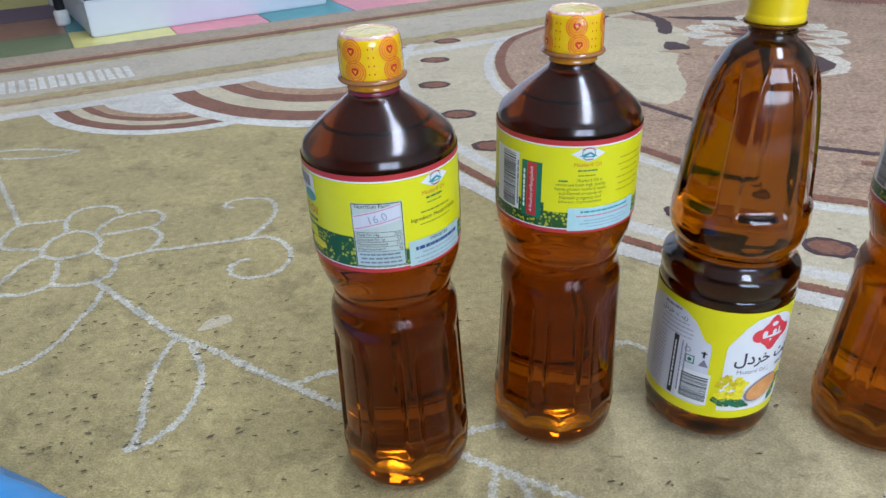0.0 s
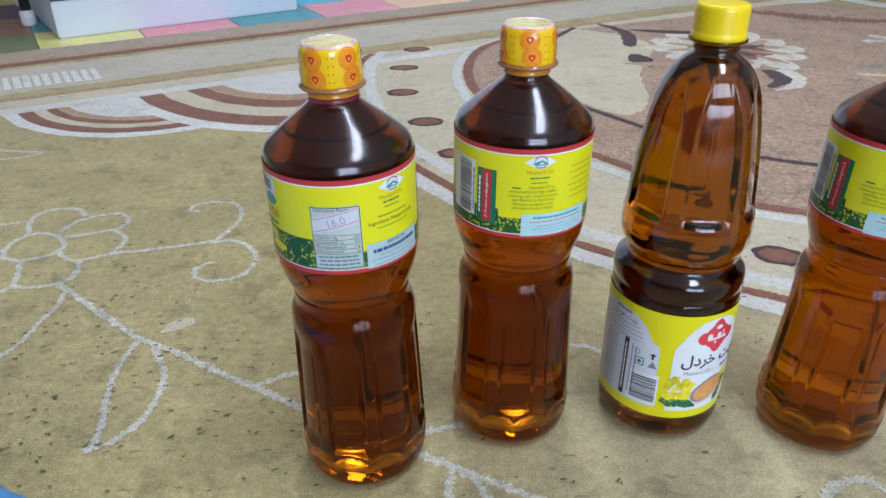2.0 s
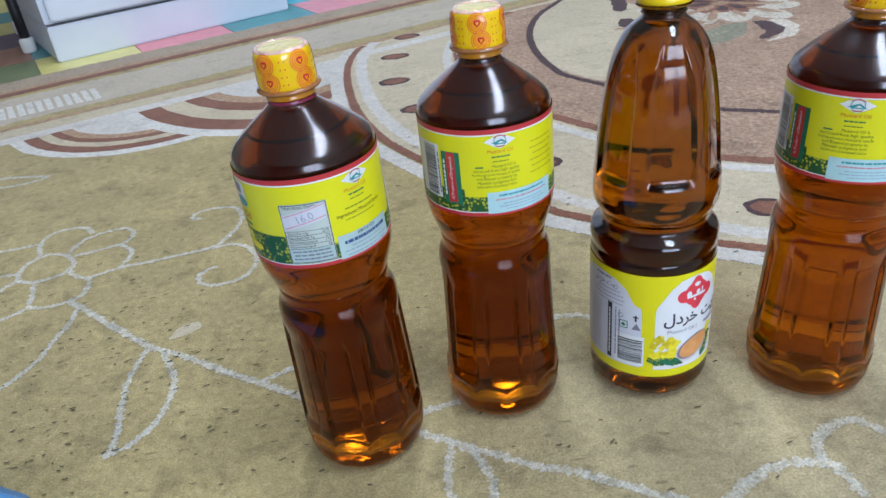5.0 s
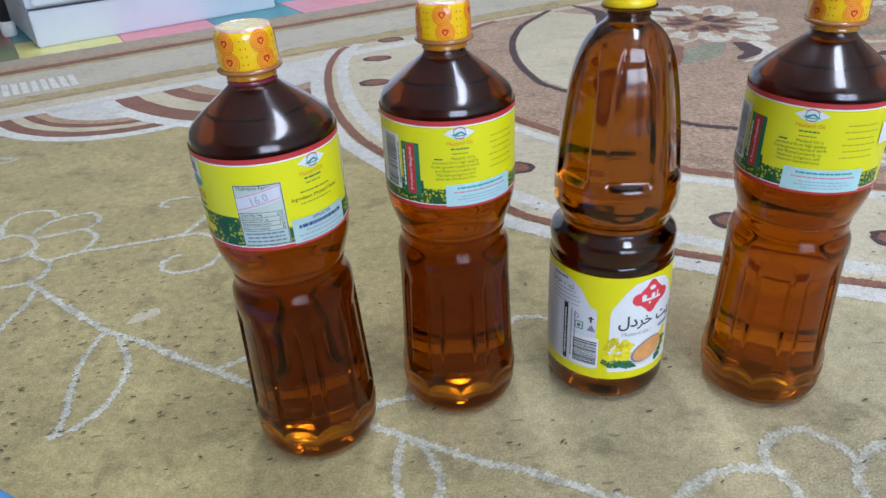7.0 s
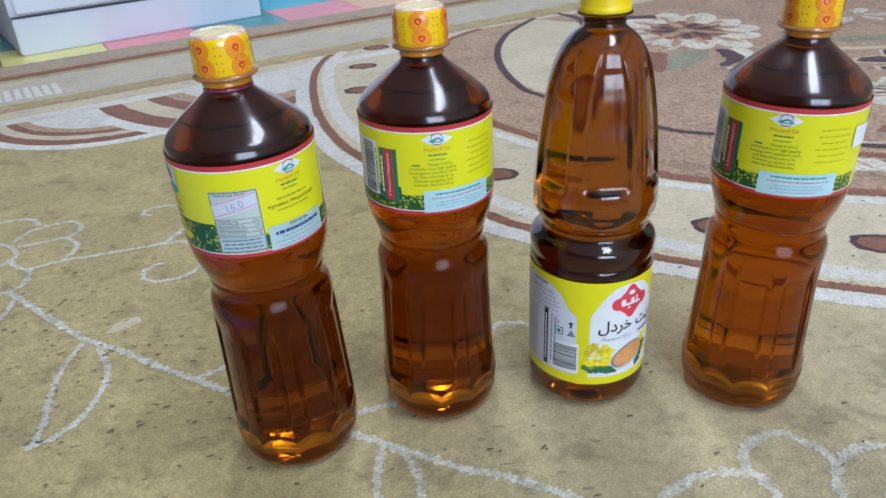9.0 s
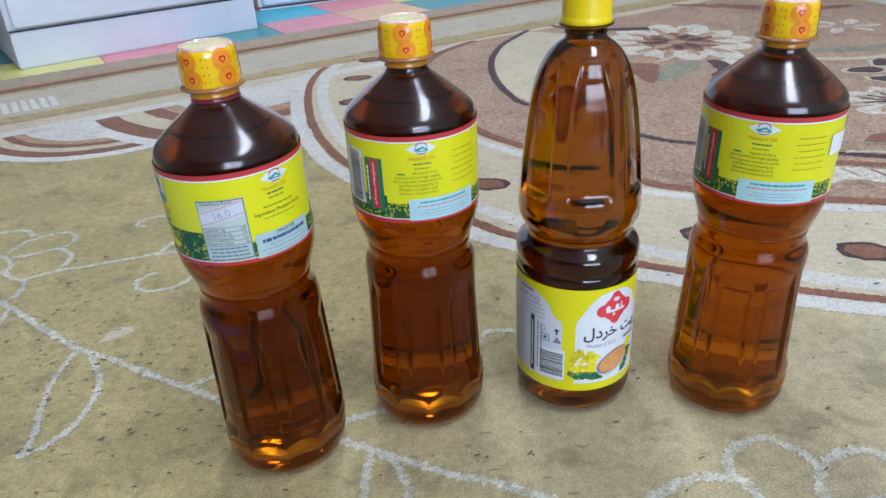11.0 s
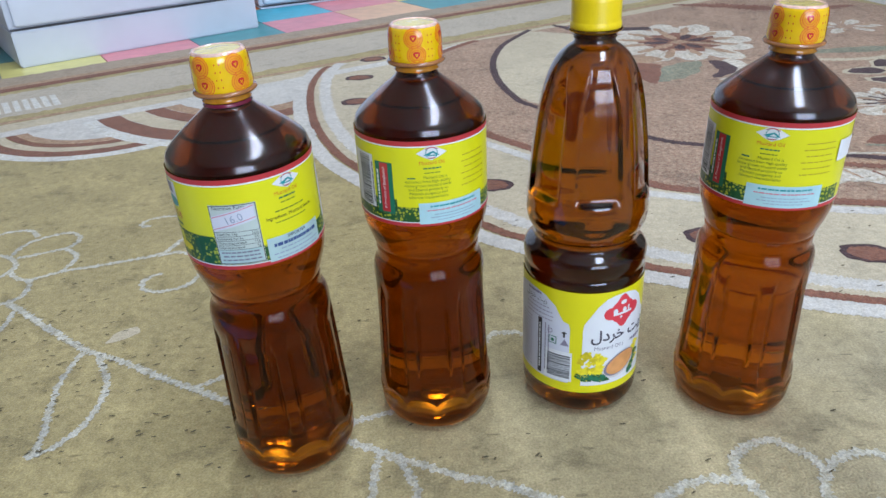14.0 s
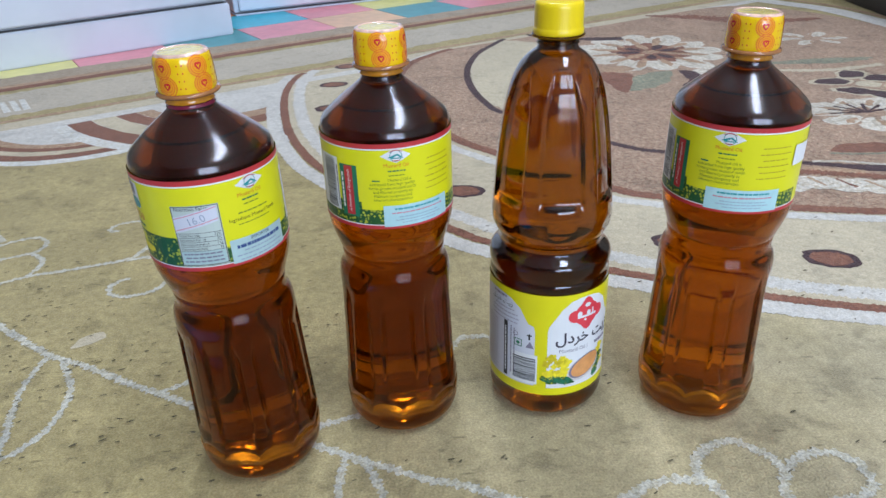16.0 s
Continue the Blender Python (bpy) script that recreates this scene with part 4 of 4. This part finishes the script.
    stick("maker_print", bars_flat([0.034], 0.0007, 0.002), PINK_INK, 0.32, 0.1668, 3)
    stick("maker_print", bars_flat([0.026, 0.03, 0.022], 0.0005, 0.0018), FAINT_INK, 0.32, 0.1642, 3)
    stick("side_print", bars_flat([0.018, 0.020, 0.016, 0.021, 0.018, 0.020], 0.0005, 0.0036), OLIVE_INK, 0.70, 0.1968, 2)
    # ingredient side
    emblem(-2.19)
    stick("title_lettering", words_bm("Mustard Oil", 0.0030), TITLE_INK, -2.22, 0.1958, 2)
    stick("title_print", bars_flat([0.0105], 0.0009, 0.003), GREEN, -2.22, 0.1930, 2)
    stick("title_print", bars_flat([0.0095], 0.0006, 0.003), LEAF_INK, -2.22, 0.1904, 2)
    stick("text_print", bars_flat([0.019], 0.0007, 0.003), LEAF_INK, -2.20, 0.1862, 2)
    stick("text_line", words_bm("Ingredient: Mustard Seeds", 0.0028), BLACK, -2.20, 0.1830, 2)
    stick("text_print", bars_flat([0.020], 0.0005, 0.003), LEAF_INK, -2.20, 0.1800, 2)
    part("importer_field", patch_bm(-2.62, -1.73, 0.1584, 0.1722, r2), TABLE_LOW, lab)
    stick("text_line", words_bm("IMPORTER", 0.0026), BLACK, -2.17, 0.1706, 3)
    stick("importer_print", bars_flat([0.029], 0.0019, 0.003), NAVY_INK, -2.17, 0.1676, 3)
    stick("importer_print", bars_flat([0.022, 0.031, 0.028], 0.0007, 0.0024), FAINT_INK, -2.17, 0.1648, 3)
    part("nutrition_field", patch_bm(-3.295, -2.665, 0.1602, 0.1950, r2), TABLE, lab)
    for a in (-3.285, -2.675):
        stick("nutrition_frame", bar_flat(0.0004, 0.0340), BLACK, a, 0.1776, 3)
    for z in (0.1608, 0.1945):
        stick("nutrition_frame", bar_flat(0.0236, 0.0004), BLACK, -2.98, z, 3)
    stick("nutrition_heading", words_bm("Nutrition Facts", 0.0028), BLACK, -3.03, 0.1932, 3)
    for k in range(5):
        stick("nutrition_rule", bar_flat(0.0228, 0.00022), BLACK, -2.98, 0.1795 - 0.0026 * k, 3)
    for k, (t, n) in enumerate((("Total Fat 14g", "22%"), ("Saturated Fat 1g", "5%"), ("Monounsaturated", "11g"), ("Polyunsaturated", "3g"))):
        stick("nutrition_lettering", words_bm(t, 0.0021, "LEFT"), BLACK, -3.26, 0.1782 - 0.0026 * k, 3)
        stick("nutrition_lettering", words_bm(n, 0.0021, "RIGHT"), BLACK, -2.70, 0.1782 - 0.0026 * k, 3)
    part("nutrition_foot", patch_bm(-3.27, -2.69, 0.1612, 0.1690, r3), TABLE_LOW, lab)
    stick("nutrition_print", bars_flat([0.021, 0.020, 0.021], 0.0009, 0.0022), GREY_INK, -2.98, 0.1674, 4)
    # front side
    part("front_badge", patch_bm(1.55, 2.42, 0.190, 0.2040, r2), WHITE, lab)
    stick("front_print", bars_flat([0.028], 0.0058, 0.004), GREY_INK, 1.98, 0.2000, 3)
    stick("front_mark", oval_flat(0.006, 0.0032), TEAL_INK, 2.28, 0.1925, 3)
    stick("front_lettering", words_bm("Mustard Oil", 0.0062), RED, 2.05, 0.1848, 2)
    stick("front_print", bars_flat([0.02, 0.016], 0.0016, 0.0036), GREEN, 2.15, 0.1795, 2)
    stick("front_badge", oval_flat(0.0075, 0.0026), PETAL_YELLOW, 2.33, 0.1668, 2)
    return lab


def stand(x, y, lx, ly, spin):
    tip = Vector((0, 0, 1)).rotation_difference(Vector((lx, ly, 1))).to_matrix().to_4x4()
    return Matrix.Translation((x, y, 0.0010)) @ tip @ Matrix.Rotation(spin, 4, "Z")


bottle = tagged(new("oil_bottle"), "amber mustard oil bottle with yellow label and foil-sealed cap", "bottle", "three matching mustard oil bottles")
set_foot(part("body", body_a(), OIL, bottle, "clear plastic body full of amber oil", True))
part("neck_ring", petg_tip(), COLLAR, bottle, "clear plastic collar", True)
part("neck_film", neck_sleeve(0.0122, 0.2392, 0.2426), NECK_FILM, bottle, "yellow film showing below the collar", True)
part("oil_line", lathe_bm([(0.0268, 0.2226), (0.0272, 0.2229), (0.0262, 0.2238), (0.0256, 0.2238), (0.0268, 0.2226)], 96, None, False), MENISCUS, bottle, "dark edge of the oil's surface", True)
label_a(bottle)
cap_a(bottle)
bottle.matrix_basis = stand(.1005, .4831, -.0151, -.0190, 1.474)
others = [copy_thing(bottle, stand(.1941, .5218, .0037, -.0050, -1.39)), copy_thing(bottle, stand(.4025, .521, .0205, -.0040, -2.046))]
for ob, turn in ((bottle, -2.87 - 0.63), (others[0], -0.2), (others[1], 0.45)):
    for c in ob.children:
        if c.name.startswith("cap"):
            c.rotation_euler = (0, 0, turn)
for c in others[0].children:
    if c.name.startswith("body"):
        c.rotation_euler = (0, 0, radians(-8.4))
# same oil inside; the tint paints one bottle shaded, another better lit
for ob, oil in ((bottle, OIL_SHADED), (others[1], OIL_LIT)):
    for c in ob.children:
        if c.name.startswith("body"):
            c.data = c.data.copy()
            c.data.materials[0] = oil
# pink reflection in this neck, put in as a coloured sleeve
part("neck_seal", neck_sleeve(0.0123, 0.2370, 0.2387), NECK_REFLECTION, bottle, "magenta reflection on the neck, made as a coloured ring", True)
others[1]["label"] = "amber mustard oil bottle with white price sticker on yellow label"
bottle["label"] = "amber mustard oil bottle with handwritten price sticker on its label"


def stickers():
    for c in bottle.children:
        if c.name.startswith("label"):
            r = RA + 0.0009
            s = part("price_sticker", patch_bm(-3.28, -2.70, 0.1800, 0.1888, r, 0, None, 0.0055), LILAC, c, "small white paper price sticker")
            for dz in (0.0012, 0.0078):
                part("sticker_line", patch_bm(-3.27, -2.70, 0.1800 + dz, 0.1804 + dz, r + 0.0001, 0, None, 0.0055), PINK_INK, s)
            part("handwriting", bend(moved(words_bm("16.0", 0.0060), -2.99 * r, 0.1868, 0, 0.24), r + 0.0001), FAINT_INK, s)
    for c in others[1].children:
        if c.name.startswith("label"):
            part("price_sticker", patch_bm(1.03, 1.42, 0.1845, 0.1968, RA + 0.0009), WHITE, c, "small white paper sticker")


stickers()


def body_b():
    p = [(0.0300, 0.0), (0.0350, 0.0015), (0.0385, 0.006), (0.0398, 0.011), (0.0398, 0.018), (0.0396, 0.05), (0.0396, 0.095), (0.0399, 0.1005), (0.0396, 0.1035),
         (0.0388, 0.1055), (0.0398, 0.1085), (0.0402, 0.113), (0.0392, 0.1175), (0.0350, 0.121), (0.0330, 0.1235), (0.0334, 0.127), (0.0356, 0.131), (0.0382, 0.137),
         (0.0389, 0.143), (0.0385, 0.150), (0.0378, 0.158), (0.0362, 0.176), (0.0342, 0.193), (0.0315, 0.210), (0.0275, 0.226), (0.0225, 0.2365), (0.0170, 0.2425), (0.0128, 0.2455), (0.0118, 0.248), (0.0118, 0.2512)]
    q = [(0.004, 0.0075), (0.012, 0.0068), (0.020, 0.004), (0.026, 0.0008)] + p

    def press(a, z, r):
        up = max(0.0, min(1.0, (z - 0.155) / 0.004)) * max(0.0, min(1.0, (0.238 - z) / 0.014))
        d = (a + 0.466 + math.pi / 6) % (math.pi / 3) - math.pi / 6
        h = radians(22) * min(1.0, 0.55 + (0.240 - z) / 0.06)
        edge = max(0.0, min(1.0, (h - abs(d)) / radians(2)))
        if edge:
            r -= (0.0020 * edge + 0.45 * (r - r * math.cos(h) / math.cos(d))) * up
        oval = math.exp(-((z - 0.1405) / 0.0032) ** 2) * max(0.0, math.cos(6 * a + 2.8)) ** 0.7
        return r - 0.0009 * oval

    return lathe_bm(fine(q, 0.0018), 216, press)


def arch_flat(w, z0, z1, shoulder):
    """A panel with an ogee-arched head, x centred, from z0 to z1."""
    side = [(w, z0), (w, shoulder - 0.004), (w * 0.97, shoulder), (w * 0.86, shoulder + 0.0012), (w * 0.80, shoulder + 0.004), (w * 0.66, shoulder + (z1 - shoulder) * 0.62), (w * 0.42, shoulder + (z1 - shoulder) * 0.90), (w * 0.2, z1 - 0.0004)]
    return disc_flat(side + [(0, z1)] + [(-x, z) for x, z in reversed(side)])


def label_b(parent):
    R = RB + 0.0002
    lab = part("label", lathe_bm([(R, 0.0205), (R, 0.0985)], 96, cap=False), YELLOW_B, parent, "glossy lemon yellow paper label", True)
    r1, r2, r3 = R + 0.00015, R + 0.0003, R + 0.00045

    def stick(name, bm, mat, a, z, lift=1):
        r = (r1, r2, r3)[lift - 1]
        ob = part(name, bend(moved(bm, a * r, z), r), mat, lab)
        if name == "bar_code" or name.endswith("print"):
            tagged(ob, kind="stuff")

    stick("front_panel", arch_flat(0.0262, 0.0265, 0.0955, 0.0755), WHITE, 0.04, 0)
    stick("back_panel", arch_flat(0.0315, 0.0275, 0.0940, 0.0745), LILAC, -1.60, 0)
    stick("red_badge", merged([oval_flat(0.0098, 0.0088, 28), moved(oval_flat(0.0052, 0.0046, 20), 0.0088, -0.0004), moved(oval_flat(0.0052, 0.0046, 20), -0.0088, -0.0004), disc_flat([(-0.0062, 0.0060), (0.0062, 0.0060), (0.0022, 0.0116), (0, 0.0126), (-0.0022, 0.0116)]), disc_flat([(0.0062, -0.0060), (-0.0062, -0.0060), (-0.0022, -0.0110), (0, -0.0120), (0.0022, -0.0110)])]), BADGE_RED, 0.06, 0.0822, 2)
    stick("badge_print", merged([moved(bar_flat(0.0150, 0.0016), 0, -0.0016), moved(oval_flat(0.0018, 0.0022), -0.0060, 0.0006), moved(oval_flat(0.0016, 0.0020), 0.0010, 0.0006), moved(bar_flat(0.0012, 0.0052), 0.0045, 0.0006), moved(oval_flat(0.0009, 0.0009), -0.0015, -0.0042), moved(oval_flat(0.0024, 0.0016), 0.0, 0.0066)]), WHITE, 0.06, 0.0822, 3)
    stick("title_lettering", words_bm("\ufedd\ufea9\ufeae\ufea7 \ufe96\ufef3\ufeaf", 0.0112, "CENTER", 0.00022), DARK_INK, 0.10, 0.0655, 2)
    stick("title_lettering", words_bm("Mustard Oil |", 0.0040, "LEFT"), GREY_INK, -0.42, 0.0562, 2)
    stick("title_print", bars_flat([0.014], 0.0022, 0.003), GREY_INK, 0.45, 0.0562, 2)
    # picture of blossoms, bowl and leaves
    rng = random.Random(5)
    for k in range(17):
        x, y = rng.uniform(-0.62, -0.26), rng.uniform(0.0345, 0.0515)
        q = rng.uniform(0.6, 1.05)
        stick("blossom", moved(oval_flat(0.0036 * q, 0.0034 * q, 20, 0.24, 4), 0, 0, 0, rng.uniform(0, 1.5)), PETAL_DEEP if k % 3 == 0 else PETAL_YELLOW, x, y + 0.01 * max(0.0, x + 0.4), 2 + k % 2)
    for k in range(13):
        x = -0.64 + 0.035 * k
        stick("leaf_print", moved(oval_flat(0.0036, 0.0017, 16, 0.25, 3), 0, 0, 0, rng.uniform(-0.7, 0.7)), GREEN if k % 3 else FIELD, x, 0.0300 + rng.uniform(0, 0.0042), 3)
    for x, y, m in ((0.36, 0.0345, FIELD), (0.42, 0.0385, GREEN), (0.47, 0.0430, FIELD), (0.40, 0.0475, PETAL_YELLOW), (0.50, 0.0380, PETAL_YELLOW), (0.33, 0.0310, GREEN), (0.46, 0.0505, PETAL_YELLOW)):
        stick("leaf_print", oval_flat(0.0036, 0.0026, 16, 0.22, 3), m, x, y, 2)
    stick("bowl_print", moved(oval_flat(0.0140, 0.0086, 28), 0, 0, 0, 0.30), BOWL, 0.06, 0.0395, 2)
    stick("bowl_edge", moved(oval_flat(0.0133, 0.0078, 28), 0, 0, 0, 0.42), GREY_INK, 0.075, 0.0412, 3)
    r4 = R + 0.00060
    part("oil_print", bend(moved(oval_flat(0.0122, 0.0070, 28), 0.088 * r4, 0.0414, 0, 0.42), r4), PEACH, lab)
    # small print side
    stick("code_field", bar_flat(0.0200, 0.0235), WHITE, -1.015, 0.0405, 2)
    stick("bar_code", barcode_flat(0.0165, 0.0185, False), BLACK, -1.0, 0.0405, 3)
    stick("black_bar", bar_flat(0.0034, 0.0440), BLACK, -1.365, 0.0512, 2)
    stick("bar_print", moved(bars_flat([0.036], 0.0011, 0.002), 0, 0, 0, math.pi / 2), WHITE, -1.365, 0.0512, 3)
    stick("side_print", moved(bars_flat([0.038, 0.036], 0.0009, 0.0026), 0, 0, 0, math.pi / 2), GREY_INK, -1.25, 0.0520, 2)
    stick("side_lettering", words_bm("\ufedd\ufea9\ufeae\ufea7 \ufe96\ufef3\ufeaf", 0.0050), BLACK, -1.48, 0.0872, 2)
    stick("side_print", bars_flat([0.014], 0.0016, 0.002), GREY_INK, -1.52, 0.0915, 2)
    stick("side_print", bars_flat([0.019, 0.024, 0.026, 0.024], 0.0009, 0.0030), SOFT_INK, -1.42, 0.0830, 2)
    stick("side_print", bars_flat([0.013] * 16, 0.0007, 0.0026), SOFT_INK, -1.72, 0.0700, 2)
    stick("icon", ring_flat(0.0014, 0.0019), GREY_INK, -1.16, 0.0665, 2)
    stick("icon", merged([bar_flat(0.0012, 0.0046), moved(bar_flat(0.0036, 0.0009), 0, 0.001)]), BLACK, -0.91, 0.0660, 2)
    stick("icon", merged([moved(bar_flat(0.0056, 0.0006), 0, 0.0026), moved(bar_flat(0.0056, 0.0006), 0, -0.0026), moved(bar_flat(0.0006, 0.0056), 0.0026), moved(bar_flat(0.0006, 0.0056), -0.0026)]), GREEN, -1.11, 0.0600, 2)
    stick("icon", oval_flat(0.0013, 0.0013), GREEN, -1.11, 0.0600, 3)
    stick("icon", disc_flat([(-0.003, -0.002), (0.003, -0.002), (0, 0.0032)]), GREY_INK, -0.90, 0.0592, 2)
    return lab


def cap_b(parent):
    def ribs(a, z, r):
        return r * (1 - 0.0022 * (math.cos(60 * a) > 0.3)) if 0.2555 < z < 0.2695 else r
    cap = part("cap", lathe_bm([(0.0145, 0.2540), (0.0147, 0.2545), (0.0147, 0.2572), (0.0143, 0.2576), (0.0142, 0.2582), (0.0142, 0.2690), (0.0139, 0.2712), (0.0130, 0.2722), (0.0112, 0.2724)], 240, ribs), YELLOW_CAP, parent, "plain yellow ribbed screw cap", True)
    return cap


tall = tagged(new("oil_bottle"), "bullet-shaped golden mustard oil bottle with plain yellow cap", "bottle")
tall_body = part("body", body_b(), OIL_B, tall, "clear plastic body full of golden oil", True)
# the dim look of the base below the label is painted by a darker tint
tall_body.data.materials.append(SHADED_BASE)
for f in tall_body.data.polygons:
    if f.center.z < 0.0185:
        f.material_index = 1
part("neck_ring", lathe_bm([(0.0119, 0.2514), (0.0120, 0.2522), (0.0154, 0.2526), (0.0158, 0.2534), (0.0154, 0.2540), (0.0124, 0.2543)], 48), NECK, tall, "clear plastic collar", True)
part("neck_sleeve", neck_sleeve(0.0121, 0.2488, 0.2522), NECK, tall, "yellow-tinted clear neck", True)
label_b(tall)
cap_b(tall)
tall.matrix_basis = stand(.2976, .5335, .0045, .0047, -1.105)


# ---- blue bag ----
def blue_bag():
    bm = bmesh.new()
    n, k = 40, 18
    rings = []
    for j in range(k + 1):
        t = j / k
        ring = []
        for i in range(n):
            a = 2 * math.pi * i / n
            r = (1 - t ** 2.2) ** 0.5 if t < 1 else 0.0
            x, y = 0.26 * math.cos(a), 0.105 * math.sin(a)
            w = 1 + 0.10 * noise.noise(Vector((3 * math.cos(a), 3 * math.sin(a), 2.2 * t)) * 1.3)
            ring.append(bm.verts.new((x * r * w, y * r * w, 0.002 + 0.05 * t + 0.012 * noise.noise(Vector((x * 14 * r, y * 14 * r, t * 3))) * t)))
        rings.append(ring)
    for a, b in zip(rings, rings[1:]):
        for i in range(n):
            bm.faces.new((a[i], a[(i + 1) % n], b[(i + 1) % n], b[i]))
    bm.faces.new(list(reversed(rings[0])))
    bmesh.ops.remove_doubles(bm, verts=bm.verts[:], dist=1e-5)
    ob = part("plastic_bag", bm, BLUE, None, "", True)
    tagged(ob, "crumpled bright blue plastic bag lying on the carpet", "plastic bag")
    ob.matrix_basis = pose(-0.199, 0.358, 0.0010, 0, 0, -23)


blue_bag()
